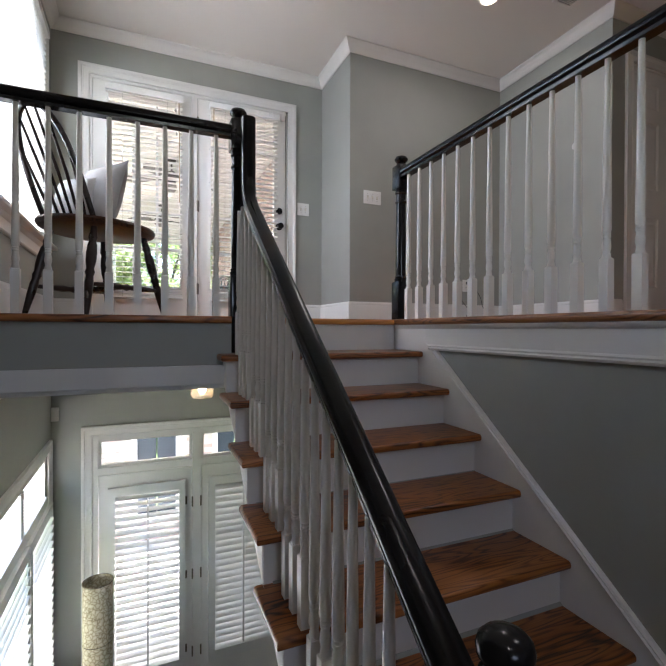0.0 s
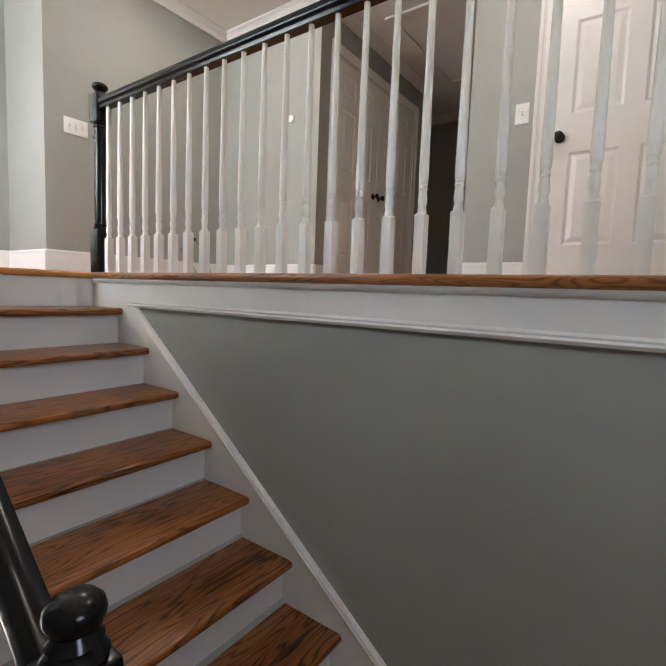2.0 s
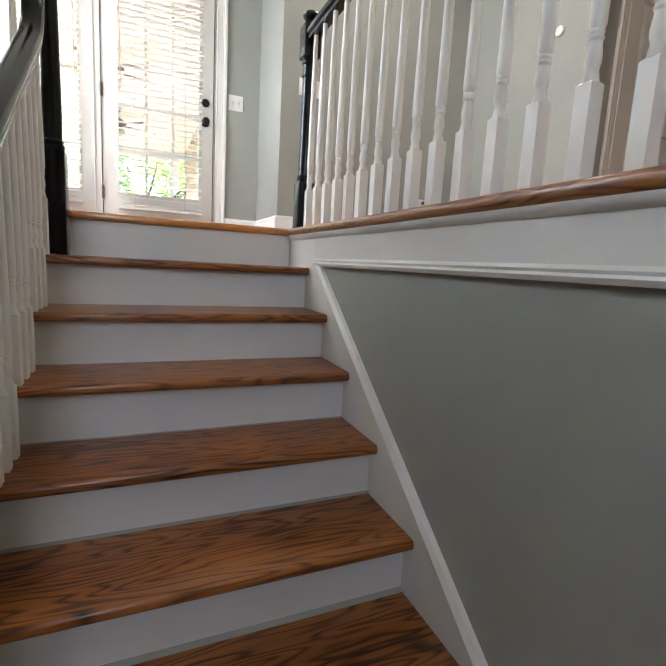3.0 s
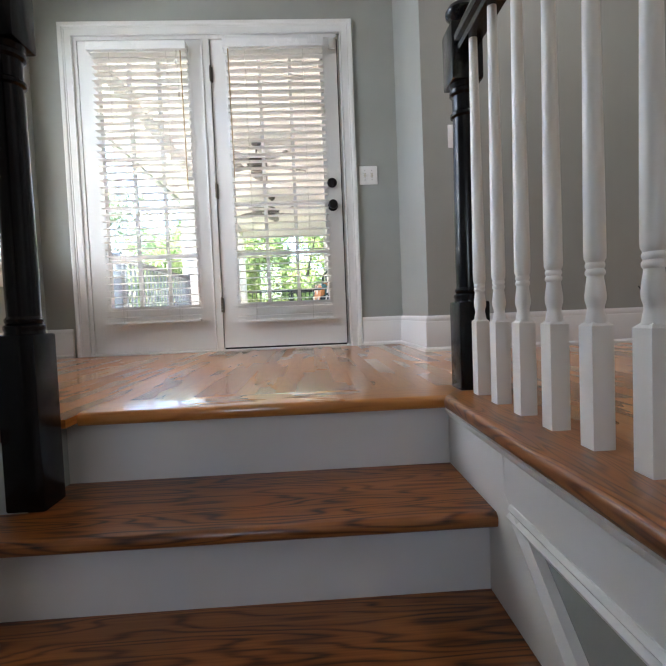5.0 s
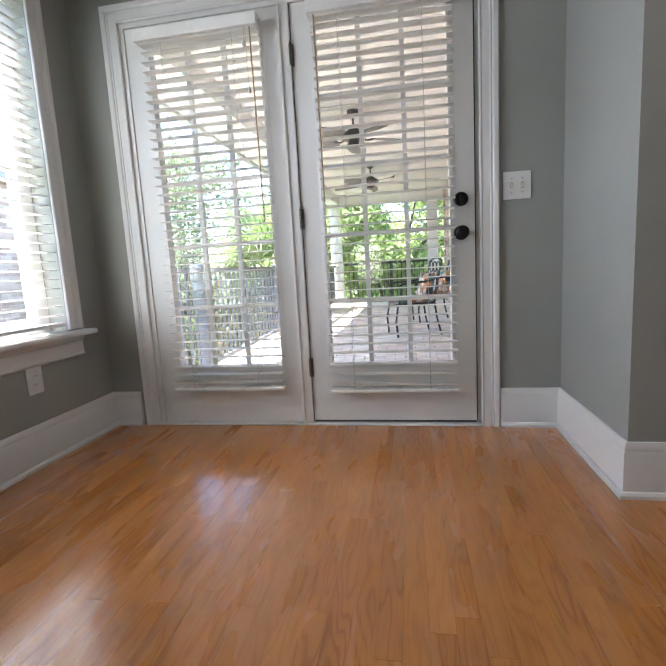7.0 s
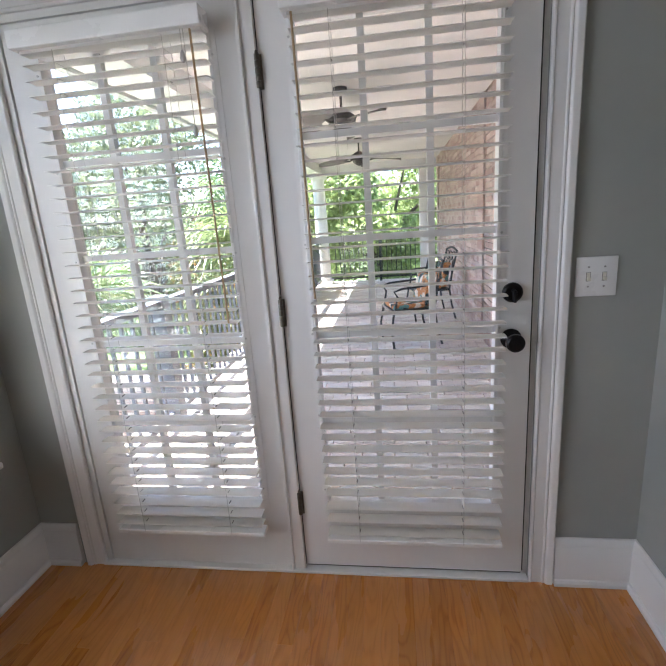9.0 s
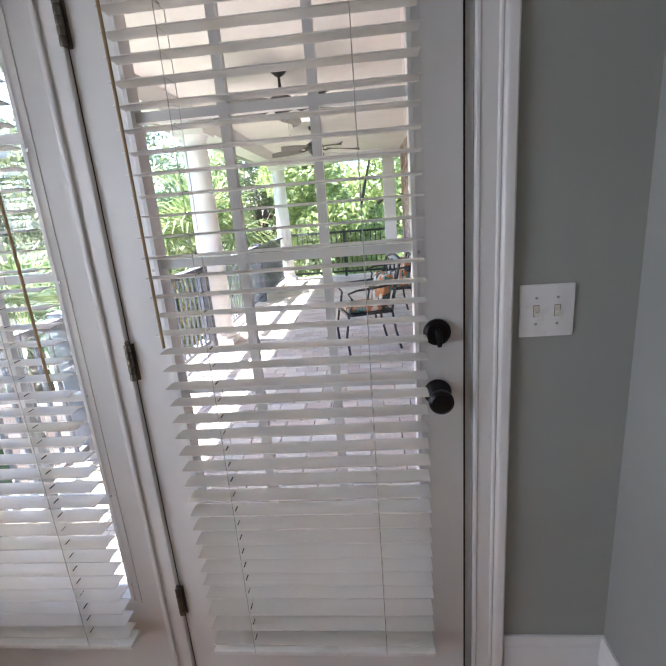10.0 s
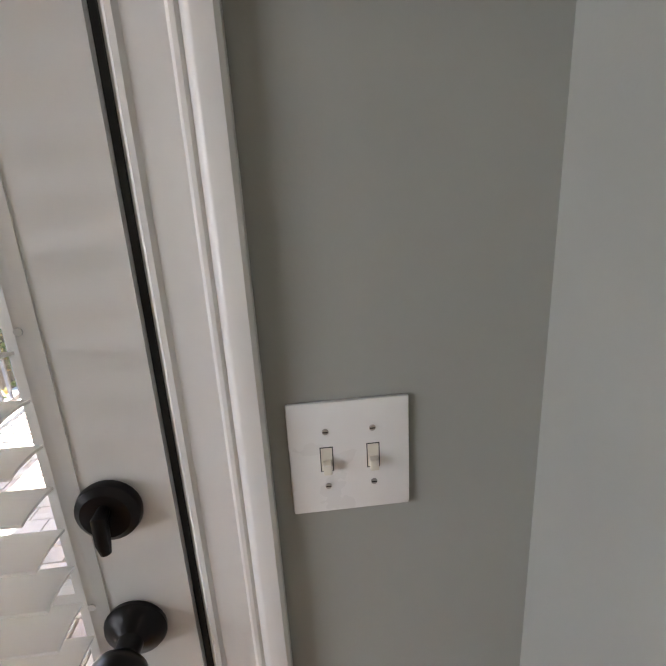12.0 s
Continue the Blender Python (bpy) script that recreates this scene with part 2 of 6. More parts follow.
M_MORTAR = varied("mortar", (0.58, 0.52, 0.47), 0.95, 0.1, 5, 120, 0.5, 0.002)
PAVE = [(0.0, (0.50, 0.41, 0.35)), (0.3, (0.61, 0.54, 0.47)), (0.7, (0.69, 0.62, 0.54)), (1.0, (0.56, 0.45, 0.38))]
M_PAVER = pieces("pale_paver", PAVE, 0.85, 30)
M_PAVERS = pieces("pale_paver_joined", PAVE, 0.85, 30, True)
M_LEAF = leafy("fresh_leaves", (0.18, 0.24, 0.08), (0.34, 0.42, 0.16), (0.45, 0.49, 0.23))
M_LEAFD = leafy("dark_leaves", (0.08, 0.098, 0.046), (0.20, 0.23, 0.11))
M_PALM = leafy("palm_leaves", (0.06, 0.12, 0.03), (0.24, 0.30, 0.12), (0.42, 0.42, 0.22))
M_SHRUB = leafy("dry_shrub_leaves", (0.07, 0.10, 0.03), (0.22, 0.22, 0.08), (0.38, 0.20, 0.07))
M_BARK = varied("bark", (0.10, 0.075, 0.055), 0.9, 0.3, 4, 40, 0.9, 0.01)
M_GRASS = varied("lawn", (0.09, 0.14, 0.04), 0.9, 0.35, 0.4, 30, 0.8, 0.02)
M_ROAD = varied("pale_asphalt", (0.30, 0.29, 0.28), 0.85, 0.1, 0.5, 60, 0.4, 0.003)
M_CUSHION, _n, _l, _b = principled("orange_floral_cloth", (0.5, 0.2, 0.05), 0.9)
_co = _n.new("ShaderNodeTexCoord").outputs["Object"]
_vor = _n.new("ShaderNodeTexVoronoi")
_vor.inputs["Scale"].default_value = 15.0
_l.new(_co, _vor.inputs["Vector"])
_sep = _n.new("ShaderNodeSeparateColor")
_l.new(_vor.outputs["Color"], _sep.inputs["Color"])
_r = ramp(_n, [(0.0, (0.42, 0.17, 0.055)), (0.45, (0.03, 0.05, 0.05)), (0.65, (0.60, 0.52, 0.42)), (0.85, (0.10, 0.22, 0.20))])
_r.color_ramp.interpolation = "CONSTANT"
_l.new(_sep.outputs["Red"], _r.inputs["Fac"])
_l.new(_r.outputs["Color"], _b.inputs["Base Color"])
M_SIDING = varied("pale_siding", (0.6, 0.6, 0.58), 0.7, 0.05)
M_ROOF = varied("dark_roof", (0.06, 0.06, 0.065), 0.9, 0.2, 6, 40)
M_DARKPANE = varied("dark_shutter", (0.035, 0.045, 0.06), 0.4)
M_SOIL = varied("brown_soil", (0.12, 0.08, 0.05), 0.95, 0.3, 3, 50, 0.8, 0.01)

M_GLASS, _n, _l, _b = principled("window_glass", (1, 1, 1), 0.0)
_n.remove(_b)
_clear, _gloss, _edge, _sharp, _mix = (_n.new("ShaderNode" + k) for k in ("BsdfTransparent", "BsdfGlossy", "LayerWeight", "MapRange", "MixShader"))
_clear.inputs["Color"].default_value = (0.95, 0.965, 0.955, 1)
_gloss.inputs["Roughness"].default_value = 0.01
_edge.inputs["Blend"].default_value = 0.12
_sharp.inputs["To Min"].default_value, _sharp.inputs["To Max"].default_value = 0.03, 0.5
_l.new(_edge.outputs["Facing"], _sharp.inputs["Value"])
_l.new(_sharp.outputs["Result"], _mix.inputs[0])
_l.new(_clear.outputs["BSDF"], _mix.inputs[1])
_l.new(_gloss.outputs["BSDF"], _mix.inputs[2])
_l.new(_mix.outputs["Shader"], _n["Material Output"].inputs["Surface"])
M_SHADE, _n, _l, _b = principled("clear_lamp_glass", (0.95, 0.93, 0.9), 0.08)
_b.inputs["Transmission Weight"].default_value = 0.9

# ---- building helpers ----


def mesh_of(name, bm, material, smooth=False):
    bmesh.ops.recalc_face_normals(bm, faces=bm.faces)
    me = bpy.data.meshes.new(name)
    bm.to_mesh(me)
    bm.free()
    me.materials.append(material)
    if smooth:
        me.polygons.foreach_set("use_smooth", [True] * len(me.polygons))
        me.set_sharp_from_angle(angle=radians(35))
    return me


def thing(name, base, label, category, group="", kind=""):
    e = new(name)
    e.location = base
    e.empty_display_size = 0.1
    return tagged(e, label, category, group, kind)


def hang(ob, parent):
    """Parents ob, which is built in world places, without moving it."""
    ob.parent = parent
    ob.matrix_parent_inverse = Matrix.Translation(-parent.location)
    return ob


def part(name, bm, material, parent, label="", smooth=False):
    ob = new(name, mesh_of(name, bm, material, smooth))
    hang(ob, parent)
    return tagged(ob, label) if label else ob


def copy_part(ob, offset, parent):
    c = new(ob.name.split(".")[0], ob.data)
    hang(c, parent)
    c.location = offset
    return c


def solid(name, bm, material, label, category, kind="", smooth=False, group=""):
    ob = new(name, mesh_of(name, bm, material, smooth))
    return tagged(ob, label, category, group, kind)


def box(bm, x0, x1, y0, y1, z0, z1, bevel=0.0):
    vs = [bm.verts.new((x, y, z)) for x in (x0, x1) for y in (y0, y1) for z in (z0, z1)]
    fs = [bm.faces.new([vs[i] for i in q]) for q in ((0, 1, 3, 2), (4, 6, 7, 5), (0, 4, 5, 1), (2, 3, 7, 6), (0, 2, 6, 4), (1, 5, 7, 3))]
    if bevel:
        bmesh.ops.bevel(bm, geom=list({e for f in fs for e in f.edges}), offset=bevel, segments=2, profile=0.6, affect="EDGES")
    return bm


def boxed(*a, bevel=0.0):
    return box(bmesh.new(), *a, bevel=bevel)


def lathe(bm, profile, seg=16, at=(0, 0, 0), axis="z"):
    """Turns rows of (radius, height) round an axis."""
    rings = []
    for r, h in profile:
        ring = []
        for k in range(seg):
            a = 2 * math.pi * k / seg
            c, s = r * math.cos(a), r * math.sin(a)
            p = (c, s, h) if axis == "z" else (c, h, s) if axis == "y" else (h, c, s)
            ring.append(bm.verts.new((p[0] + at[0], p[1] + at[1], p[2] + at[2])))
        rings.append(ring)
    for a, b in zip(rings, rings[1:]):
        for k in range(seg):
            bm.faces.new((a[k], a[(k + 1) % seg], b[(k + 1) % seg], b[k]))
    bm.faces.new(rings[0][::-1])
    bm.faces.new(rings[-1])
    return bm


def sweep(bm, path, profile, n, closed=False):
    """Runs a closed profile of (aside, along n) down a path with mitred corners; aside is n x direction."""
    pts = [Vector(p) for p in path]
    n = Vector(n).normalized()
    cnt = len(pts)
    rings = []
    for i, p in enumerate(pts):
        sides = []
        if i > 0 or closed:
            sides.append(n.cross((p - pts[i - 1]).normalized()).normalized())
        if i < cnt - 1 or closed:
            sides.append(n.cross((pts[(i + 1) % cnt] - p).normalized()).normalized())
        s = sides[0] if len(sides) == 1 else (sides[0] + sides[1]) / (1 + sides[0].dot(sides[1]))
        rings.append([bm.verts.new(p + s * a + n * b) for a, b in profile])
    k = len(profile)
    pairs = list(zip(rings, rings[1:])) + ([(rings[-1], rings[0])] if closed else [])
    for a, b in pairs:
        for j in range(k):
            bm.faces.new((a[j], a[(j + 1) % k], b[(j + 1) % k], b[j]))
    if not closed:
        bm.faces.new(rings[0][::-1])
        bm.faces.new(rings[-1])
    return bm


def tube(bm, pts, radius, seg=8):
    """A round bar along points; radius may be a list."""
    pts = [Vector(p) for p in pts]
    rad = radius if isinstance(radius, (list, tuple)) else [radius] * len(pts)
    rings, ref = [], None
    for i, p in enumerate(pts):
        t = (pts[min(i + 1, len(pts) - 1)] - pts[max(i - 1, 0)]).normalized()
        if ref is None:
            ref = t.orthogonal().normalized()
        ref = (ref - t * ref.dot(t)).normalized()
        o = t.cross(ref)
        rings.append([bm.verts.new(p + (ref * math.cos(2 * math.pi * k / seg) + o * math.sin(2 * math.pi * k / seg)) * rad[i]) for k in range(seg)])
    for a, b in zip(rings, rings[1:]):
        for k in range(seg):
            bm.faces.new((a[k], a[(k + 1) % seg], b[(k + 1) % seg], b[k]))
    bm.faces.new(rings[0][::-1])
    bm.faces.new(rings[-1])
    return bm


def slab(bm, axis, c0, c1, u0, u1, v0, v1, holes=()):
    """A wall, floor or ceiling between c0 and c1 along its axis, with openings (u0, u1, v0, v1) through it."""
    us = sorted({u0, u1, *[h for q in holes for h in q[:2]]})
    vs = sorted({v0, v1, *[h for q in holes for h in q[2:]]})
    us, vs = [u for u in us if u0 <= u <= u1], [v for v in vs if v0 <= v <= v1]

    def full(i, j):
        if not (0 <= i < len(us) - 1 and 0 <= j < len(vs) - 1):
            return False
        u, v = (us[i] + us[i + 1]) / 2, (vs[j] + vs[j + 1]) / 2
        return not any(a < u < b and c < v < d for a, b, c, d in holes)

    def at(c, u, v):
        return (c, u, v) if axis == "x" else (u, c, v) if axis == "y" else (u, v, c)

    cache = {}

    def vert(c, i, j):
        if (c, i, j) not in cache:
            cache[c, i, j] = bm.verts.new(at(c, us[i], vs[j]))
        return cache[c, i, j]

    for i in range(len(us) - 1):
        for j in range(len(vs) - 1):
            if not full(i, j):
                continue
            for c in (c0, c1):
                bm.faces.new([vert(c, *q) for q in ((i, j), (i + 1, j), (i + 1, j + 1), (i, j + 1))])
            for (di, dj), (a, b) in (((-1, 0), ((i, j), (i, j + 1))), ((1, 0), ((i + 1, j), (i + 1, j + 1))), ((0, -1), ((i, j), (i + 1, j))), ((0, 1), ((i, j + 1), (i + 1, j + 1)))):
                if not full(i + di, j + dj):
                    bm.faces.new((vert(c0, *a), vert(c0, *b), vert(c1, *b), vert(c1, *a)))
    return bm


def rect_bars(bm, x0, x1, z0, z1, y0, y1, cols, rows, w):
    """Glazing bars in an opening of the plane y."""
    for i in range(1, cols):
        x = x0 + (x1 - x0) * i / cols
        box(bm, x - w / 2, x + w / 2, y0, y1, z0, z1)
    for j in range(1, rows):
        z = z0 + (z1 - z0) * j / rows
        box(bm, x0, x1, y0 + 0.001, y1 - 0.001, z - w / 2, z + w / 2)
    return bm


# ---- structure ----
CEIL, LOW = 2.42, -3.33
NORTH, WEST = 1.905, -2.05


def wall(name, axis, c0, c1, u0, u1, v0, v1, holes=(), label="sage grey painted plaster wall"):
    return solid(name, slab(bmesh.new(), axis, c0, c1, u0, u1, v0, v1, holes), M_WALL, label, "wall", "structure")


UP_DOOR = (-1.785, -0.075, 0.0, 2.044)
LOW_DOOR = (-1.76, -0.09, LOW, -0.95)
WEST_WIN = (0.0, 1.63, 0.57, 2.14)
LOW_WIN = (0.2, 1.76, -2.95, -1.02)
wall("wall_north", "y", NORTH, 2.08, -2.25, 0.42, LOW, 2.54, (UP_DOOR, LOW_DOOR), "sage grey painted wall holding two pairs of glazed doors")
wall("wall_west", "x", -2.25, WEST, -4.1, NORTH, LOW, 2.54, (WEST_WIN, LOW_WIN), "sage grey painted wall with windows on two storeys")
wall("wall_return", "x", 0.278, 0.42, 1.24, NORTH, -0.3, 2.54, (), "short sage grey return wall beside the doors")
wall("wall_hall_north", "y", 1.24, 1.39, 0.42, 2.09, -0.3, 2.54, (), "sage grey painted hall wall with white baseboard")
wall("wall_east", "x", 1.94, 2.09, 0.06, 1.24, -0.3, 2.54)
wall("wall_closet", "y", 0.06, 0.21, 2.09, 3.93, -0.3, 2.54, ((2.17, 3.72, 0.0, 2.05),), "sage grey corridor wall around the closet doors")
wall("wall_corridor_south", "y", -1.41, -1.26, 2.09, 4.9, -0.3, 2.54)
wall("wall_hall_east", "x", 1.94, 2.09, -3.95, -1.26, -0.3, 2.54, ((-2.66, -1.76, 0.0, 2.05),), "sage grey hall wall around a panelled door")
wall("wall_far", "x", 4.9, 5.05, -1.41, 2.6, -0.3, 2.54)
wall("wall_far_north", "y", 2.6, 2.75, 3.78, 5.05, -0.3, 2.54)
wall("wall_far_west", "x", 3.78, 3.93, 0.21, 2.6, -0.3, 2.54)
STAIR_WIN = (-1.45, -0.85, 0.45, 1.3)
wall("wall_south", "y", -4.1, -3.95, WEST, 2.09, LOW, 2.54, (STAIR_WIN,), "sage grey painted wall with a window over the half landing")
wall("wall_stairwell", "x", 0.02, 0.15, -3.95, NORTH, LOW, -0.3, (), "sage grey painted stairwell wall below the hall")

bm = bmesh.new()
slab(bm, "z", CEIL, CEIL + 0.1, WEST, 4.9, -3.95, 2.6)
solid("ceiling", bm, M_CEIL, "flat white painted ceiling with crown moulding", "ceiling", "structure")

bm = bmesh.new()
slab(bm, "z", -0.30, -0.022, WEST, -0.94, -0.145, NORTH)
slab(bm, "z", -0.30, -0.022, -0.94, 0.02, 0.032, NORTH)
slab(bm, "z", -0.30, -0.022, 0.02, 4.9, -3.95, 2.6)
solid("upper_floor_slab", bm, M_WALL, "painted edge of the upper floor", "floor", "structure")
solid("lower_ceiling", boxed(WEST, 0.02, -0.14, NORTH, -0.335, -0.302), M_CEIL, "white ceiling of the lower room", "ceiling", "structure")
solid("lower_floor", boxed(-2.25, 0.15, -4.1, 2.08, LOW - 0.1, LOW), M_LOWFLOOR, "dark wooden floor of the lower room", "floor", "structure")
bm = boxed(WEST, 0.02, -3.95, -1.95, -1.62, -1.38)
box(bm, -1.02, 0.02, -1.95, -1.6, -1.62, -1.38)
solid("stair_landing", bm, M_TREAD, "dark oak half landing between the flights", "floor", "structure")

# white edge of the upper floor above the lower room
solid("fascia_trim", boxed(WEST, -1.02, -0.163, -0.146, -0.315, -0.225, bevel=0.004), M_TRIM, "white painted board under the floor edge", "trim", "structure")

# mouldings
BASE = [(0, 0), (0.03, 0), (0.03, 0.012), (0.024, 0.02), (0.017, 0.022), (0.017, 0.15), (0.013, 0.158), (0.015, 0.166), (0.012, 0.178), (0.007, 0.187), (0, 0.187)]
CROWN = [(0, 0), (0.012, 0), (0.016, 0.009), (0.024, 0.014), (0.04, 0.036), (0.05, 0.058), (0.06, 0.064), (0.07, 0.074), (0.07, 0.084), (0, 0.084)]


def run(name, path, profile, label, category, z, material=None):
    return solid(name, sweep(bmesh.new(), [(x, y, z) for x, y in path], profile, (0, 0, 1)), material or M_TRIM, label, category, "structure", True)


run("baseboard", [(1.94, 0.06), (1.94, 1.24), (0.278, 1.24), (0.278, NORTH), (0.006, NORTH)], BASE, "tall white painted baseboard", "baseboard", 0)
run("baseboard", [(-1.88, NORTH), (WEST, NORTH), (WEST, -0.1)], BASE, "tall white painted baseboard", "baseboard", 0)
run("baseboard", [(2.06, 0.06), (1.94, 0.06)], BASE, "tall white painted baseboard", "baseboard", 0)
run("baseboard", [(1.94, -1.675), (1.94, -1.26), (4.9, -1.26), (4.9, 2.6)], BASE, "tall white painted baseboard", "baseboard", 0)
run("baseboard", [(3.93, 0.06), (3.84, 0.06)], BASE, "tall white painted baseboard", "baseboard", 0)
run("baseboard", [(1.94, -3.95), (1.94, -2.745)], BASE, "tall white painted baseboard", "baseboard", 0)
CZ = CEIL - 0.084
run("crown_moulding", [(3.93, 2.6), (3.93, 0.06), (1.94, 0.06), (1.94, 1.24), (0.278, 1.24), (0.278, NORTH), (WEST, NORTH), (WEST, -3.95), (1.94, -3.95), (1.94, -1.26), (4.9, -1.26), (4.9, 2.6)], CROWN, "white painted crown moulding", "trim", CZ)
run("lower_crown_moulding", [(0.02, NORTH), (WEST, NORTH), (WEST, -0.12)], CROWN, "white painted crown moulding of the lower room", "trim", -0.42)

# ---- staircase ----
RISE, RUN = 0.1728, 0.2267


def nose_y(i):
    return 0.0 if i == 0 else -0.05 - RUN * i


def tread_bm(x0, x1, y0, y1, z, thick=0.03):
    """A board with a rounded nose on its y0 side and on its x0 end."""
    bm = boxed(x0, x1, y0, y1, z - thick, z)
    edges = [e for e in bm.edges if all(abs(v.co.y - y0) < 1e-6 for v in e.verts) and abs(e.verts[0].co.z - e.verts[1].co.z) < 1e-6]
    edges += [e for e in bm.edges if all(abs(v.co.x - x0) < 1e-6 for v in e.verts) and abs(e.verts[0].co.z - e.verts[1].co.z) < 1e-6]
    bmesh.ops.bevel(bm, geom=edges, offset=thick * 0.42, segments=4, profile=0.5, affect="EDGES")
    return bm


stairs = thing("staircase", (-0.5, -1.0, -1.38), "oak stair flight with white risers and white stringers", "staircase")
for i in range(1, 8):
    part("tread", tread_bm(-1.052, 0.004, nose_y(i), nose_y(i - 1) + 0.05, -RISE * i), M_TREAD, stairs, "dark stained oak tread with rounded nosing", True)
for i in range(0, 8):
    y = nose_y(i) + (0.045 if i else 0.02)
    part("riser", boxed(-1.02, 0.004, y, y + 0.018, -RISE * (i + 1) - 0.008, -RISE * i - 0.028), M_TRIM, stairs, "white painted riser")
# outer cut stringer and soffit
bm = bmesh.new()


def stringer_foot(y):
    return -0.335 + 0.75 * (y + 0.206)


ends = [0.05] + [nose_y(i) + (0.052 if i else 0.027) for i in range(0, 8)]
for k in range(8):
    y1, y0 = ends[k], ends[k + 1]
    top = -RISE * k - 0.031
    x0, x1 = -1.022, -0.99
    corners = [(y0, max(-1.47, stringer_foot(y0))), (y1, stringer_foot(y1)), (y1, top), (y0, top)]
    a = [bm.verts.new((x0, y, z)) for y, z in corners]
    b = [bm.verts.new((x1, y, z)) for y, z in corners]
    bm.faces.new(a)
    bm.faces.new(b[::-1])
    for q in range(4):
        bm.faces.new((a[q], a[(q + 1) % 4], b[(q + 1) % 4], b[q]))
bmesh.ops.remove_doubles(bm, verts=bm.verts, dist=1e-5)
part("outer_stringer", bm, M_TRIM, stairs, "white painted cut stringer")
bm = bmesh.new()
lo = [(-0.06, -0.225), (-0.206, -0.335), (-1.5, -1.305), (-1.62, -1.395)]
q = [[bm.verts.new((x, y, z)) for x in (-0.99, 0.018)] for y, z in lo]
q2 = [[bm.verts.new((x, y + 0.012, z + 0.015)) for x in (-0.99, 0.018)] for y, z in lo]
for s, t in ((q, 1), (q2, -1)):
    for r0, r1 in zip(s, s[1:]):
        bm.faces.new((r0[0], r0[1], r1[1], r1[0]))
part("soffit", bm, M_WALL, stairs)
# wall skirt with its cap
SL = RISE / RUN


def skirt_z(y, up=0.0):
    return -RISE + (y - nose_y(1)) * SL + up


bm = bmesh.new()
ys = (-0.285, -2.0)
edge = [(0.03, -0.22, -0.035), (-0.2, -0.55, -0.035), (-0.298, -0.60, -0.035), (-0.302, -0.60, skirt_z(-0.302, 0.068)), (-2.0, skirt_z(-2.0) - 0.35, skirt_z(-2.0, 0.068))]
lv = [[[bm.verts.new((x, y, z)) for z in (z0, z1)] for y, z0, z1 in edge] for x in (0.0055, 0.0192)]
for k in range(len(edge) - 1):
    for s_ in lv:
        bm.faces.new((s_[k][0], s_[k + 1][0], s_[k + 1][1], s_[k][1]))
    for e in (0, 1):
        bm.faces.new((lv[0][k][e], lv[0][k + 1][e], lv[1][k + 1][e], lv[1][k][e]))
for k in (0, len(edge) - 1):
    bm.faces.new((lv[0][k][0], lv[0][k][1], lv[1][k][1], lv[1][k][0]))
part("skirt_board", bm, M_TRIM, stairs, "white painted skirt board along the wall")
bm = bmesh.new()
CAPP = [(0, 0.012), (0.0, -0.006), (0.009, -0.012), (0.015, -0.006), (0.021, -0.010), (0.027, -0.004), (0.027, 0.012)]
sweep(bm, [(0.0075, -2.0, skirt_z(-2.0, 0.064)), (0.0075, -0.345, skirt_z(-0.345, 0.064))], [(-a_, -b_) for a_, b_ in CAPP], (-1, 0, 0))
part("skirt_cap", bm, M_TRIM, stairs, "white painted cap moulding", True)
bm = bmesh.new()
CAPH = [(0, 0.012), (0.0, -0.006), (0.010, -0.012), (0.016, -0.005), (0.022, -0.009), (0.03, -0.004), (0.03, 0.012)]
sweep(bm, [(0.0075, -0.33, -0.162), (0.0075, -3.95, -0.162)], [(a_, -b_) for a_, b_ in CAPH], (-1, 0, 0))
solid("wall_moulding", bm, M_TRIM, "narrow white moulding along the stairwell wall", "trim", "structure", True)
solid("stairwell_frieze", boxed(0.0062, 0.0195, -3.95, -0.30, -0.15, -0.035), M_TRIM, "white painted board under the hall edge", "trim", "structure")
solid("frieze_cove", sweep(bmesh.new(), [(0.0062, -3.95, -0.035), (0.0062, -0.0, -0.035)], [(0, 0.005), (0.018, 0.005), (0.016, -0.004), (0.006, -0.014), (0, -0.016)], (0, 0, 1)), M_TRIM, "thin white cove under the oak nosing", "trim", "structure", True)

# ---- turned balusters, newels and rails ----


def baluster_bm(height, block=0.19, at=(0, 0, 0)):
    """Square foot, turned vase with rings, long tapered shaft."""
    bm = bmesh.new()
    h = 0.0162
    x, y, z = at
    box(bm, x - h, x + h, y - h, y + h, z, z + block)
    top = [v for v in bm.verts if v.co.z > z + block - 1e-6]
    bmesh.ops.bevel(bm, geom=[e for e in bm.edges if all(v in top for v in e.verts)], offset=0.0095, segments=1, affect="EDGES")
    prof = [(0.0146, block - 0.006), (0.0128, block + 0.006), (0.0112, block + 0.013), (0.0116, block + 0.018), (0.0140, block + 0.027), (0.0143, block + 0.035), (0.0130, block + 0.047), (0.0114, block + 0.058), (0.0112, block + 0.062), (0.0134, block + 0.065), (0.0136, block + 0.069), (0.0116, block + 0.0725), (0.0132, block + 0.076), (0.0132, block + 0.079), (0.0118, block + 0.082), (0.0146, block + 0.088), (0.0149, block + 0.10), (0.0144, block + 0.18), (0.0096, height)]
    lathe(bm, prof, 14, at)
    return bm


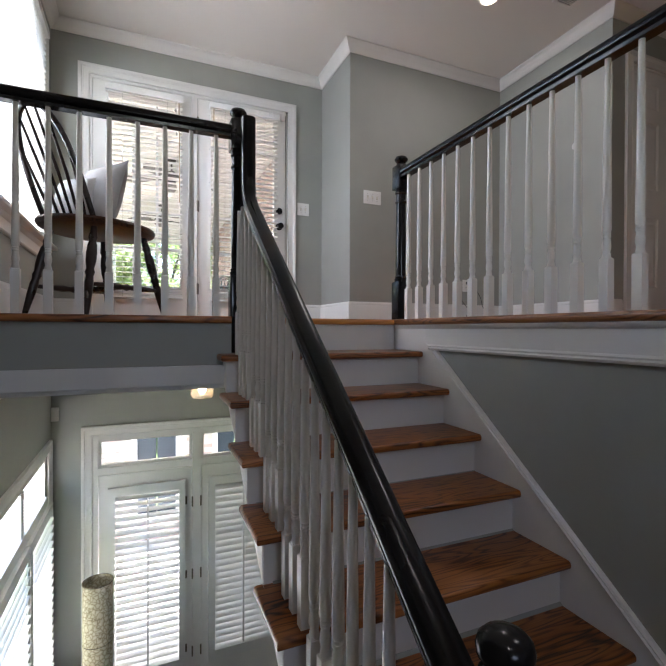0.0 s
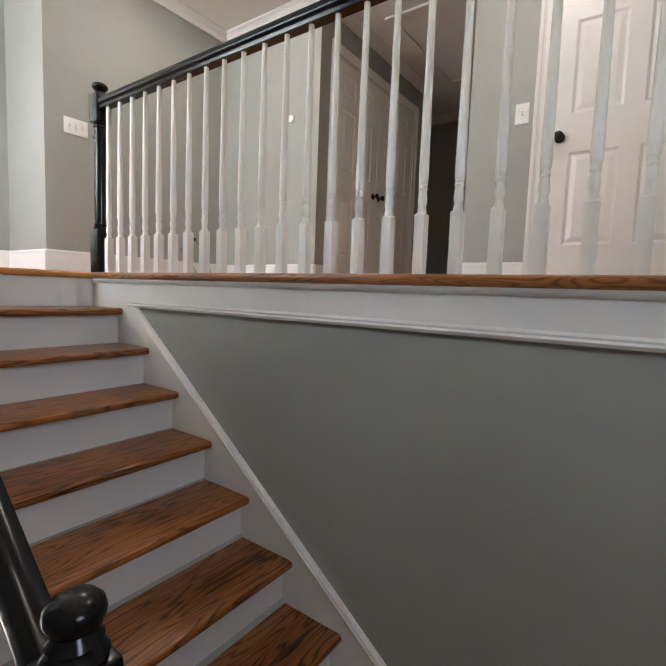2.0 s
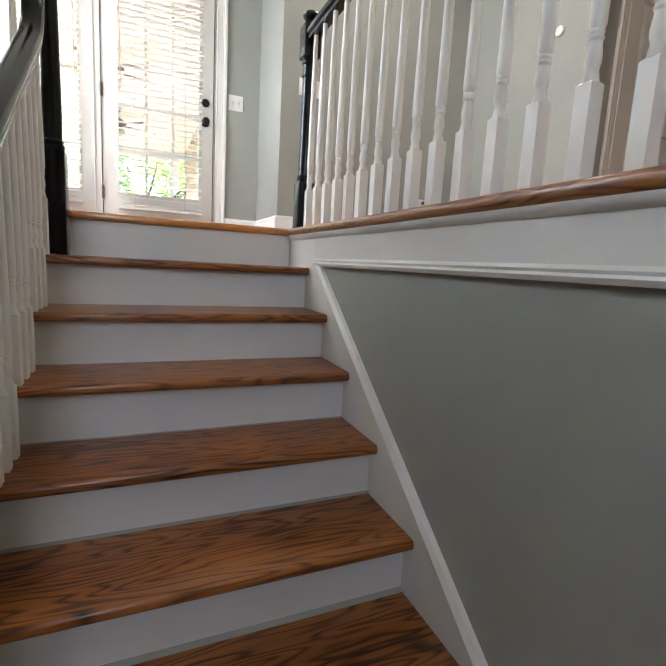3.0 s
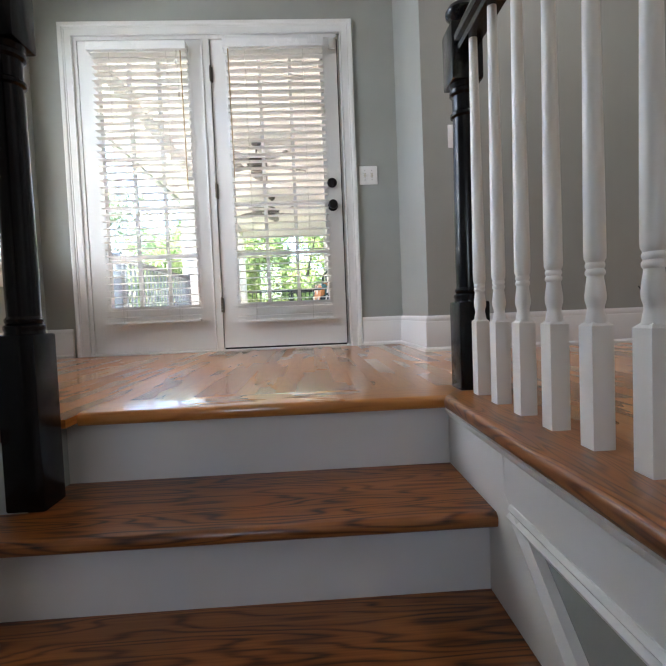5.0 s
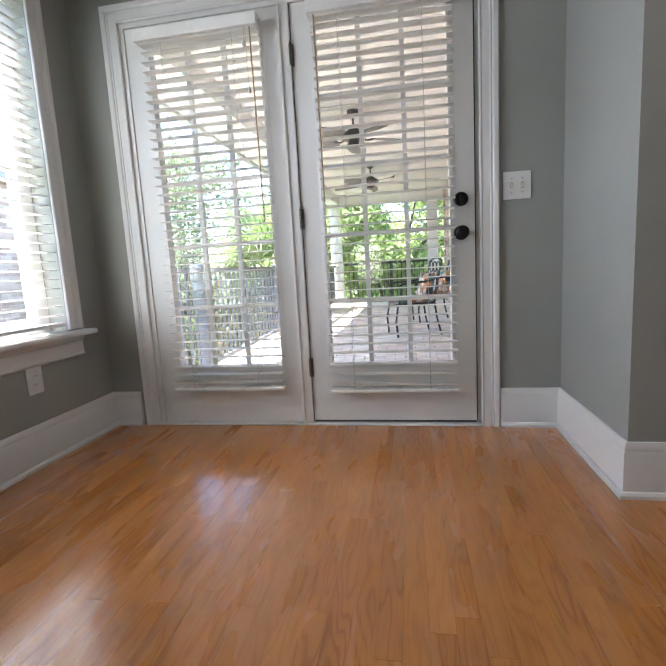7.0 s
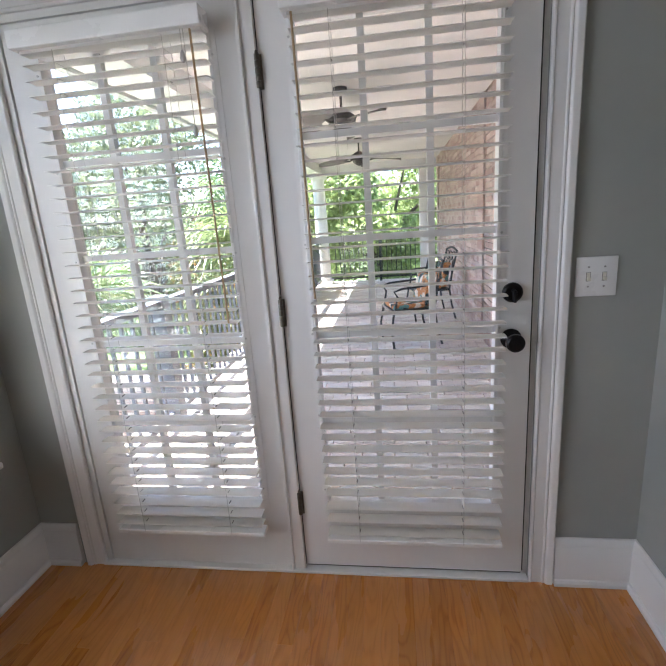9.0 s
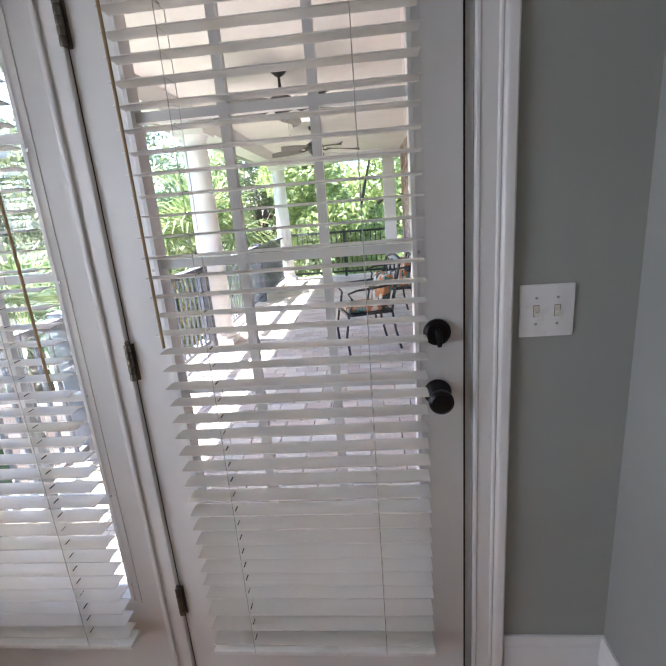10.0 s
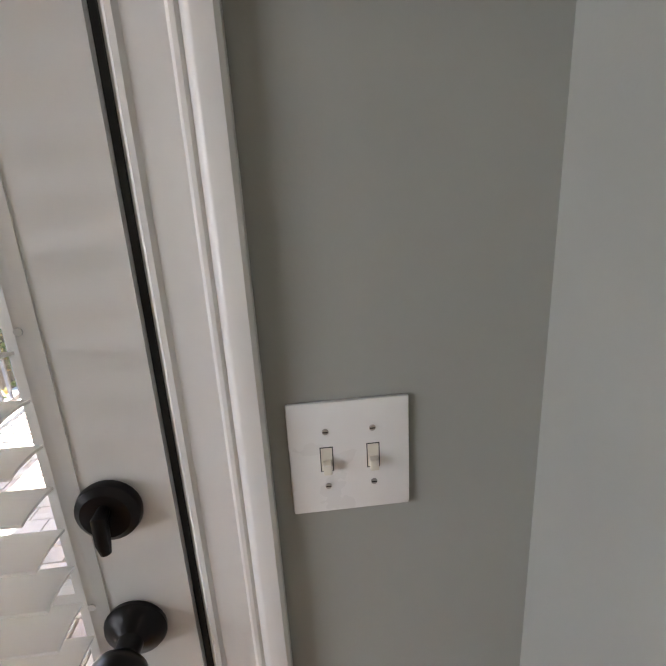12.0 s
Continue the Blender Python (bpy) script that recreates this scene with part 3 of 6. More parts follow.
def newel_bm(bottom, low, high, block_top, ball=False):
    """A square foot, turned column, square head and a finial, centred on the z axis."""
    bm = bmesh.new()
    h = 0.041
    box(bm, -h, h, -h, h, bottom, low, bevel=0.006)
    box(bm, -h, h, -h, h, high, block_top, bevel=0.007)
    span = high - low
    col = [(0.039, low - 0.004), (0.037, low + 0.006), (0.039, low + 0.012), (0.039, low + 0.018), (0.033, low + 0.022), (0.036, low + 0.027), (0.036, low + 0.032), (0.0315, low + 0.038), (0.0325, low + 0.1), (0.032, low + span * 0.35), (0.0295, low + span * 0.8), (0.0285, high - 0.085), (0.0345, high - 0.081), (0.035, high - 0.074), (0.029, high - 0.068), (0.0295, high - 0.03), (0.036, high - 0.024), (0.0365, high - 0.016), (0.032, high - 0.011), (0.038, high + 0.004)]
    lathe(bm, col, 24)
    t = block_top
    if ball:
        fin = [(0.036, t - 0.002), (0.040, t + 0.008), (0.034, t + 0.016), (0.027, t + 0.022), (0.034, t + 0.028), (0.028, t + 0.036), (0.024, t + 0.042), (0.030, t + 0.046), (0.0355, t + 0.053), (0.037, t + 0.062), (0.0345, t + 0.072), (0.027, t + 0.080), (0.014, t + 0.085), (0.003, t + 0.086)]
    else:
        fin = [(0.034, t - 0.002), (0.03, t + 0.01), (0.026, t + 0.018), (0.031, t + 0.024), (0.040, t + 0.034), (0.041, t + 0.042), (0.034, t + 0.054), (0.02, t + 0.06), (0.004, t + 0.062)]
    lathe(bm, fin, 24)
    return bm


# handrail section, (aside, up) from its foot centre
RAILP = [(-0.022, 0), (0.022, 0), (0.024, 0.012), (0.02, 0.018), (0.029, 0.026), (0.031, 0.038), (0.026, 0.052), (0.014, 0.06), (0, 0.062), (-0.014, 0.06), (-0.026, 0.052), (-0.031, 0.038), (-0.029, 0.026), (-0.02, 0.018), (-0.024, 0.012)]
RAILB = 0.862

hall_rail = thing("hall_railing", (0.1, -1.9, 0.0), "white turned balusters under a black painted handrail", "railing")
newel = part("newel_post", newel_bm(0.0, 0.235, 0.80, 0.945), M_BLACK, hall_rail, "black painted turned newel post", True)
newel.location = (0.09, 0.092, 0.0)
part("handrail", sweep(bmesh.new(), [(0.084, 0.056, RAILB), (0.084, -3.94, RAILB)], RAILP, (0, 0, 1)), M_BLACK, hall_rail, "black gloss handrail", True)
first = part("baluster", baluster_bm(RAILB + 0.004), M_BALUSTER, hall_rail, "white turned baluster", True)
first.location = (0.082, -0.007, 0.004)
for k in range(1, 35):
    copy_part(first, (0.082, -0.007 - 0.1128 * k, 0.004), hall_rail)

landing_rail = thing("landing_railing", (-1.5, -0.105, 0.0), "white turned balusters and black rail over the lower room", "railing")
part("handrail", sweep(bmesh.new(), [(-0.985, -0.105, RAILB), (-2.05, -0.105, RAILB)], RAILP, (0, 0, 1)), M_BLACK, landing_rail, "black gloss handrail", True)
for k in range(9):
    copy_part(first, (-1.05 - 0.114 * k, -0.105, 0.004), landing_rail)

stair_rail = thing("stair_railing", (-0.95, -1.0, -0.6), "black stair handrail on white turned balusters", "railing")
nl = part("newel_post", newel_bm(-RISE, 0.20, 0.80, 0.945), M_BLACK, stair_rail, "black painted turned newel post", True)
nl.location = (-0.945, -0.105, 0.0)
nb = part("newel_post", newel_bm(-1.38, -1.10, -0.66, -0.522, True), M_BLACK, stair_rail, "black starting newel with a rounded finial", True)
nb.location = (-0.948, -1.862, 0.0)


def rail_z(y):
    return 0.055 + 0.752 * (y + 0.884)


path = [(-0.948, -1.825, rail_z(-1.825)), (-0.948, -0.40, rail_z(-0.40))]
for k in range(1, 8):
    f = k / 7
    ang = math.atan(0.752) + (math.pi / 2 - math.atan(0.752)) * f
    last = path[-1]
    path.append((-0.948, last[1] + 0.034 * math.cos(ang), last[2] + 0.034 * math.sin(ang)))
path.append((-0.948, path[-1][1] + 0.001, 0.86))
part("handrail", sweep(bmesh.new(), path, [(b_, a_) for a_, b_ in RAILP], (1, 0, 0)), M_BLACK, stair_rail, "black gloss handrail with an upswept gooseneck", True)
for i in range(1, 8):
    for j in range(3):
        y = nose_y(i) + 0.036 + 0.0757 * j
        if i == 1 and j > 0:
            continue
        z = -RISE * i
        h = rail_z(min(y, -0.33)) + 0.008 - z
        b = part("baluster", baluster_bm(h, 0.20), M_BALUSTER, stair_rail, "white turned baluster", True)
        b.location = (-0.965, y, z)

# ---- glazed doors to the porch ----
CASING = [(0, 0), (0.0, 0.010), (0.003, 0.014), (0.008, 0.0145), (0.012, 0.011), (0.044, 0.012), (0.047, 0.0155), (0.051, 0.016), (0.054, 0.0135), (0.058, 0.019), (0.063, 0.022), (0.079, 0.022), (0.083, 0.018), (0.083, 0)]


def casing_y(name, x0, x1, ztop, y, zb, label):
    return solid(name, sweep(bmesh.new(), [(x0, y, zb), (x0, y, ztop), (x1, y, ztop), (x1, y, zb)], CASING, (0, -1, 0)), M_TRIM, label, "trim", "structure", True)


def casing_w(name, path, n, label):
    return solid(name, sweep(bmesh.new(), path, CASING, n), M_TRIM, label, "trim", "structure", True)


casing_y("door_casing", -1.775, -0.08, 2.038, NORTH, 0.0, "fluted white casing round the porch doors")


def frame_bars(bm, x0, x1, y0, y1, z0, z1, w):
    """A moulded raised frame round the glass."""
    prof = [(0, 0), (0, y1 - y0), (w * 0.35, y1 - y0), (w * 0.6, (y1 - y0) * 0.55), (w, (y1 - y0) * 0.4), (w, 0)]
    sweep(bm, [(x0, y1, z0), (x0, y1, z1), (x1, y1, z1), (x1, y1, z0)], prof, (0, -1, 0), closed=True)


def glazed_leaf(name, x0, x1, z0, z1, gx0, gx1, gz0, gz1, label, rows=5, cols=3):
    """One glazed leaf: slab with an opening, sticking, bars and panes."""
    leaf = thing(name, ((x0 + x1) / 2, 1.93, z0), label, "door", kind="structure")
    part("leaf", slab(bmesh.new(), "y", 1.916, 1.960, x0, x1, z0, z1, ((gx0, gx1, gz0, gz1),)), M_TRIM, leaf, "white painted door leaf")
    bm = bmesh.new()
    frame_bars(bm, gx0, gx1, 1.907, 1.918, gz0, gz1, 0.026)
    part("glazing_frame", bm, M_TRIM, leaf, "white moulded glazing frame with small screws", True)
    part("glazing_bars", rect_bars(bmesh.new(), gx0, gx1, gz0, gz1, 1.926, 1.950, cols, rows, 0.021), M_TRIM, leaf)
    for i in range(cols):
        for j in range(rows):
            w, h = (gx1 - gx0) / cols, (gz1 - gz0) / rows
            p = part("pane", boxed(gx0 + w * i + 0.008, gx0 + w * (i + 1) - 0.008, 1.936, 1.940, gz0 + h * j + 0.008, gz0 + h * (j + 1) - 0.008), M_GLASS, leaf)
            p.visible_shadow = False
    bm = bmesh.new()
    for x in (gx0 - 0.013, gx1 + 0.013):
        for k in range(6):
            lathe(bm, [(0.004, 0), (0.0035, 0.002)], 8, (x, 1.9055, gz0 + 0.05 + (gz1 - gz0 - 0.1) * k / 5), "y")
    part("frame_screw", bm, M_SCREW, leaf)
    return leaf


glazed_leaf("door_1", -1.752, -0.968, 0.012, 2.015, -1.632, -1.068, 0.315, 1.905, "fixed white door leaf with fifteen panes behind a blind")
active = glazed_leaf("door_2", -0.915, -0.100, 0.022, 2.015, -0.803, -0.212, 0.315, 1.925, "closed white glazed door with black hardware and a blind")
bm = boxed(-1.785, -1.754, 1.908, 2.06, 0, 2.042)
box(bm, -0.093, -0.076, 1.930, 2.06, 0, 2.042)
box(bm, -1.754, -0.098, 1.908, 2.06, 2.017, 2.042)
box(bm, -0.966, -0.919, 1.902, 2.06, 0.0, 2.016, bevel=0.004)
box(bm, -0.972, -0.960, 1.893, 1.912, 0.0, 2.016, bevel=0.004)
solid("door_frame", bm, M_TRIM, "white painted jambs and mullion of the porch doors", "trim", "structure")
# weatherstrip widened into the leaf's gaps; its black also paints their shade
bm = boxed(-0.9188, -0.9152, 1.918, 1.95, 0.02, 2.016)
box(bm, -0.0997, -0.0933, 1.926, 1.95, 0.02, 2.016)
box(bm, -0.915, -0.10, 1.925, 1.95, 0.008, 0.0215)
solid("weatherstrip", bm, M_RUBBER, "dark weatherstrip round the door leaf, widened for its shaded gaps", "trim", "structure")
solid("threshold", boxed(-1.785, -0.08, 1.888, 2.06, 0.0, 0.010, bevel=0.003), M_TRIM, "worn white painted threshold", "trim", "structure")

for z in (1.745, 0.998, 0.255):
    bm = bmesh.new()
    for k in range(5):
        lathe(bm, [(0.0080, z + 0.002 + k * 0.019), (0.0086, z + 0.004 + k * 0.019), (0.0086, z + 0.018 + k * 0.019), (0.0080, z + 0.0195 + k * 0.019)], 10, (-0.9175, 1.905, 0))
    lathe(bm, [(0.004, z + 0.096), (0.006, z + 0.1), (0.003, z + 0.106)], 10, (-0.9175, 1.905, 0))
    box(bm, -0.9150, -0.905, 1.912, 1.9165, z, z + 0.096)
    part("hinge", bm, M_HINGE, active, "worn metal butt hinge", True)

bm = bmesh.new()
lathe(bm, [(0.031, 1.916), (0.0325, 1.911), (0.031, 1.905), (0.027, 1.902), (0.024, 1.8995), (0.0, 1.8995)], 28, (-0.161, 0, 1.082), "y")
bolt = part("deadbolt", bm, M_BRONZE, active, "round black deadbolt with a thumb turn", True)
bm = bmesh.new()
tube(bm, [(-0.161, 1.902, 1.09), (-0.161, 1.888, 1.088), (-0.160, 1.884, 1.066), (-0.159, 1.883, 1.054)], [0.006, 0.008, 0.0075, 0.005], 10)
part("thumb_turn", bm, M_BRONZE, bolt, "", True)
bm = bmesh.new()
lathe(bm, [(0.032, 1.916), (0.0335, 1.910), (0.031, 1.905), (0.02, 1.899), (0.0135, 1.893), (0.0125, 1.878), (0.017, 1.873), (0.026, 1.866), (0.0295, 1.856), (0.0285, 1.847), (0.022, 1.842), (0.018, 1.8425), (0.014, 1.841), (0.0, 1.841)], 28, (-0.162, 0, 0.930), "y")
part("door_knob", bm, M_BRONZE, active, "round black door knob", True)
part("latch_plate", boxed(-0.1002, -0.0985, 1.926, 1.952, 0.90, 0.96), M_BRONZE, active)
part("alarm_contact", boxed(-0.150, -0.112, 1.898, 1.916, 1.945, 2.01, bevel=0.004), M_PLATE, active, "small white alarm contact")

# ---- venetian blinds ----


def blind(name, u0, u1, ztop, zbot, depth, pitch, label, axis="y", face=1.885, wand=None, loose=0.0):
    """Valance, level slats, ladder cords, bottom rail; hung in the plane y (or x)."""
    def bx(bm, a0, a1, d0, d1, z0, z1, bevel=0.0):
        # d: distance out from the wall face, into the room
        if axis == "y":
            return box(bm, a0, a1, face - d1, face - d0, z0, z1, bevel)
        return box(bm, face + d0, face + d1, a0, a1, z0, z1, bevel)

    base = ((u0 + u1) / 2, face - depth / 2, zbot) if axis == "y" else (face + depth / 2, (u0 + u1) / 2, zbot)
    b = thing(name, base, label, "blind")
    part("valance", bx(bmesh.new(), u0 - 0.018, u1 + 0.004, 0.0, depth + 0.022, ztop - 0.052, ztop, 0.004), M_PLATE, b, "white blind valance")
    part("head_rail", bx(bmesh.new(), u0, u1 - 0.004, 0.004, depth, ztop - 0.062, ztop - 0.053), M_BLIND, b)
    n = int((ztop - 0.085 - zbot) / pitch)
    bm = bmesh.new()
    t = 0.0028
    # a slightly crowned slat
    ds = [depth * k / 4 for k in range(5)]
    zs = [0.0, 0.0018, 0.0024, 0.0018, 0.0]
    rows = []
    for a in (u0, u1):
        rows.append([[bm.verts.new((a, face - d, z + o) if axis == "y" else (face + d, a, z + o)) for d, z in zip(ds, zs)] for o in (0, t)])
    for o in (0, 1):
        for k in range(4):
            bm.faces.new((rows[0][o][k], rows[0][o][k + 1], rows[1][o][k + 1], rows[1][o][k]))
    for e in (0, 1):
        for k in range(4):
            bm.faces.new((rows[e][0][k], rows[e][0][k + 1], rows[e][1][k + 1], rows[e][1][k]))
    for k in (0, 4):
        bm.faces.new((rows[0][0][k], rows[1][0][k], rows[1][1][k], rows[0][1][k]))
    slat = part("slat", bm, M_BLIND, b, "", True)
    z0 = ztop - 0.095
    slat.location = (0, 0, z0)
    rnd = random.Random(len(name))
    for k in range(1, n):
        z = z0 - pitch * k
        if k > n - 4:
            z -= loose * (k - n + 4) / 3
        c = copy_part(slat, (rnd.uniform(-0.0015, 0.0015) if axis == "y" else 0, 0, z + rnd.uniform(-0.0012, 0.0012)), b)
    part("bottom_rail", bx(bmesh.new(), u0 - 0.004, u1 + 0.004, -0.001, depth + 0.001, zbot, zbot + 0.016, 0.003), M_PLATE, b, "white bottom rail")
    for f in (0.19, 0.79):
        u = u0 + (u1 - u0) * f
        bm = bmesh.new()
        for d in (-0.002, depth + 0.002):
            p = [(u, face - d, ztop - 0.06), (u, face - d, zbot + 0.01)] if axis == "y" else [(face + d, u, ztop - 0.06), (face + d, u, zbot + 0.01)]
            tube(bm, p, 0.0009, 5)
        for k in range(n):
            z = z0 - pitch * k - 0.001
            p = [(u, face + 0.002, z), (u, face - depth - 0.002, z)] if axis == "y" else [(face - 0.002, u, z), (face + depth + 0.002, u, z)]
            tube(bm, p, 0.0006, 4)
        part("ladder_cord", bm, M_CORD, b)
        bm = bmesh.new()
        for k in range(n):
            z = z0 - pitch * k - (loose * (k - n + 4) / 3 if k > n - 4 else 0)
            bx(bm, u - 0.0011, u + 0.0011, depth * 0.36, depth * 0.72, z + 0.003, z + 0.0062)
        tagged(part("cord_slot", bm, M_SLOT, b), kind="stuff")
    if wand is not None:
        u, length = wand
        bm = bmesh.new()
        tube(bm, [(u, face - depth - 0.012, ztop - 0.06), (u + 0.006, face - depth - 0.014, ztop - 0.06 - length)], 0.0036, 8)
        part("tilt_wand", bm, M_WAND, b, "thin wooden tilt wand", True)
    return b


blind("venetian_blind", -1.637, -1.052, 1.957, 0.205, 0.05, 0.0437, "white slatted blind hanging over the fixed door leaf", wand=(-1.083, 0.86))
active_blind = blind("venetian_blind", -0.803, -0.192, 1.965, 0.188, 0.05, 0.0437, "white slatted blind hanging over the glazed door", wand=(-0.788, 0.80), loose=0.03)
blind("venetian_blind", 0.03, 1.59, 2.13, 0.60, 0.05, 0.042, "white slatted blind over the bright side window", axis="x", face=-2.075)

# cords with acorn pulls on the fixed leaf's blind
cords = thing("blind_pull_cord", (-1.11, 1.82, 1.5), "thin cords with two small acorn pulls", "cord")
bm = bmesh.new()
tube(bm, [(-1.112, 1.822, 1.90), (-1.112, 1.820, 1.835)], 0.001, 5)
tube(bm, [(-1.104, 1.822, 1.90), (-1.102, 1.819, 1.64)], 0.001, 5)
part("cord", bm, M_CORD, cords)
for x, z in ((-1.112, 1.815), (-1.102, 1.615)):
    part("acorn_pull", lathe(bmesh.new(), [(0.002, z + 0.03), (0.006, z + 0.022), (0.0085, z + 0.008), (0.006, z), (0.002, z - 0.003)], 12, (x, 1.819, 0)), M_CORD, cords, "small grey acorn pull", True)
clips = thing("blind_brackets", (-0.2, 1.85, 1.97), "clear plastic bracket clips on the blind valance", "bracket")
for x in (-0.285, -0.262, -0.235):
    part("clip", boxed(x, x + 0.013, 1.806, 1.813, 1.925, 1.972, bevel=0.002), M_PLATE, clips)

# ---- side window ----
win = thing("window_1", (WEST, 0.83, 0.57), "white painted sash window with stool and apron", "window", kind="structure")
part("window_sill", boxed(-2.10, -1.975, -0.10, 1.745, 0.543, 0.568, bevel=0.008), M_TRIM, win, "white window stool")
bm = sweep(bmesh.new(), [(WEST, -0.07, 0.543), (WEST, 1.70, 0.543)], [(0, 0), (-0.03, 0), (-0.026, -0.02), (-0.016, -0.03), (-0.016, -0.085), (-0.022, -0.092), (-0.016, -0.10), (0, -0.10)], (0, 0, 1))
part("apron", bm, M_TRIM, win, "moulded white apron", True)
bm = sweep(bmesh.new(), [(WEST, -0.005, 0.575), (WEST, -0.005, 2.14), (WEST, 1.632, 2.14), (WEST, 1.632, 0.575)], CASING, (1, 0, 0))
part("window_casing", bm, M_TRIM, win, "fluted white window casing", True)
bm = bmesh.new()
box(bm, -2.20, -2.14, 0.0, 0.05, 0.57, 2.14)
box(bm, -2.20, -2.14, 1.56, 1.625, 0.57, 2.14)
box(bm, -2.20, -2.14, 0.05, 1.56, 0.57, 0.63)
box(bm, -2.20, -2.14, 0.05, 1.56, 2.08, 2.14)
box(bm, -2.19, -2.145, 0.05, 1.56, 1.33, 1.385)
box(bm, -2.195, -2.142, 0.765, 0.845, 0.63, 2.08)
part("window_frame", bm, M_TRIM, win, "white sash frame")
bm = bmesh.new()
for y0, y1 in ((0.05, 0.765), (0.845, 1.56)):
    for k in (1, 2):
        y = y0 + (y1 - y0) * k / 3
        box(bm, -2.18, -2.155, y - 0.01, y + 0.01, 0.63, 2.08)
    for z in (0.98, 1.73):
        box(bm, -2.179, -2.156, y0, y1, z - 0.01, z + 0.01)
part("glazing_bars", bm, M_TRIM, win)
for y0, y1 in ((0.05, 0.765), (0.845, 1.56)):
    for z0, z1 in ((0.63, 1.33), (1.385, 2.08)):
        p = part("pane", boxed(-2.17, -2.166, y0, y1, z0, z1), M_GLASS, win)
        p.visible_shadow = False

# ---- window over the half landing ----
x0, x1, z0, z1 = STAIR_WIN
sw = thing("window_3", ((x0 + x1) / 2, -3.95, z0), "white painted window over the half landing", "window", kind="structure")
part("window_frame", slab(bmesh.new(), "y", -4.07, -4.0, x0, x1, z0, z1, ((x0 + 0.05, -1.165, z0 + 0.05, z1 - 0.05), (-1.135, x1 - 0.05, z0 + 0.05, z1 - 0.05))), M_TRIM, sw, "white sash frame")
part("window_casing", sweep(bmesh.new(), [(x1, -3.95, z0), (x1, -3.95, z1), (x0, -3.95, z1), (x0, -3.95, z0)], CASING, (0, 1, 0), closed=True), M_TRIM, sw, "white window casing", True)
for a, b in ((x0 + 0.05, -1.165), (-1.135, x1 - 0.05)):
    p = part("pane", boxed(a, b, -4.04, -4.036, z0 + 0.05, z1 - 0.05), M_GLASS, sw)
    p.visible_shadow = False

# ---- oak floor ----
floor = thing("floor", (0, 0, 0), "glossy honey oak strip floor", "floor", kind="structure")


def nosing(name, bm, material, label):
    return part(name, bm, material, floor, label, True)


def mitred(pts, z0, z1):
    bm = bmesh.new()
    a = [bm.verts.new((x, y, z0)) for x, y in pts]
    b = [bm.verts.new((x, y, z1)) for x, y in pts]
    bm.faces.new(a[::-1])
    bm.faces.new(b)
    for k in range(len(a)):
        bm.faces.new((a[k], a[(k + 1) % len(a)], b[(k + 1) % len(b)], b[k]))
    return bm


def round_front(bm, test, r):
    es = [e for e in bm.edges if all(test(v.co) for v in e.verts) and abs(e.verts[0].co.z - e.verts[1].co.z) < 1e-6]
    bmesh.ops.bevel(bm, geom=es, offset=r, segments=4, profile=0.5, affect="EDGES")
    return bm


NOSE = 0.003
bm = round_front(mitred([(-0.904, 0.0), (-0.002, 0.0), (0.0855, 0.152), (-0.904, 0.152)], -0.03, NOSE), lambda c: c.y < 0.001, 0.013)
nosing("nosing_board", bm, M_BORDER, "oak nosing board at the stair head")
bm = round_front(mitred([(-0.014, -3.95), (0.145, -3.95), (0.145, 0.152), (0.086, 0.152), (0.0, 0.003), (-0.014, -0.008)], -0.03, NOSE + 0.001), lambda c: c.x < 0.0, 0.013)
nosing("nosing_board", bm, M_CAP, "oak cap board under the hall balusters")
# landing edge takes the dark tread oak to paint in its backlit shade
bm = round_front(mitred([(-2.05, -0.172), (-0.987, -0.172), (-0.987, -0.05), (-2.05, -0.05)], -0.03, NOSE), lambda c: c.y < -0.171, 0.013)
nosing("nosing_board", bm, M_TREAD, "oak nosing board under the landing balusters, darkened as if backlit")
# strips run towards the porch doors
W = 0.0575
rnd = random.Random(4)
strips = {}


def strip(x, y0, y1, width):
    """One tongue-and-groove strip; alike lengths share a mesh."""
    key = (round(y1 - y0, 2), round(width, 3))
    if key not in strips:
        L = key[0] - 0.0006
        g = 0.0001
        bm = boxed(g, width - g, 0, L, -0.02, 0.0)
        es = [e for e in bm.edges if all(v.co.z > -1e-6 for v in e.verts)]
        bmesh.ops.bevel(bm, geom=es, offset=0.0002, segments=1, affect="EDGES")
        me = mesh_of("floor_strip", bm, M_FLOOR)
        strips[key] = me
    ob = new("floor_strip", strips[key])
    hang(ob, floor)
    ob.location = (x, y0, rnd.uniform(-0.00008, 0.00004))


def lay(x0, x1, ystart, yend):
    x = x0
    while x < x1 - 0.004:
        w = min(W, x1 - x)
        y = ystart(x) if callable(ystart) else ystart
        stop = yend(x) if callable(yend) else yend
        y = round(y, 2)
        seg = rnd.uniform(0.3, 1.2)
        while y < stop - 0.005:
            e = min(stop, round(y + seg, 2))
            if stop - e < 0.25:
                e = stop
            strip(x, y, e, w)
            y, seg = e, round(rnd.uniform(0.5, 1.5), 1)
        x += W


lay(-2.05, -0.904, -0.05, 1.90)
lay(-0.904, 0.145, 0.15, 1.90)
lay(0.145, 0.278, -1.6, 1.90)
lay(0.278, 1.94, -1.6, 1.24)
rest = bmesh.new()
box(rest, 0.145, 1.94, -3.95, -1.6, -0.02, 0.0)
box(rest, 1.94, 4.9, -1.26, 0.06, -0.02, 0.0)
box(rest, 3.93, 4.9, 0.06, 2.6, -0.02, 0.0)
part("hall_floor", rest, M_FLOOR, floor, "honey oak floor of the hall and corridor")

# ---- panelled doors ----


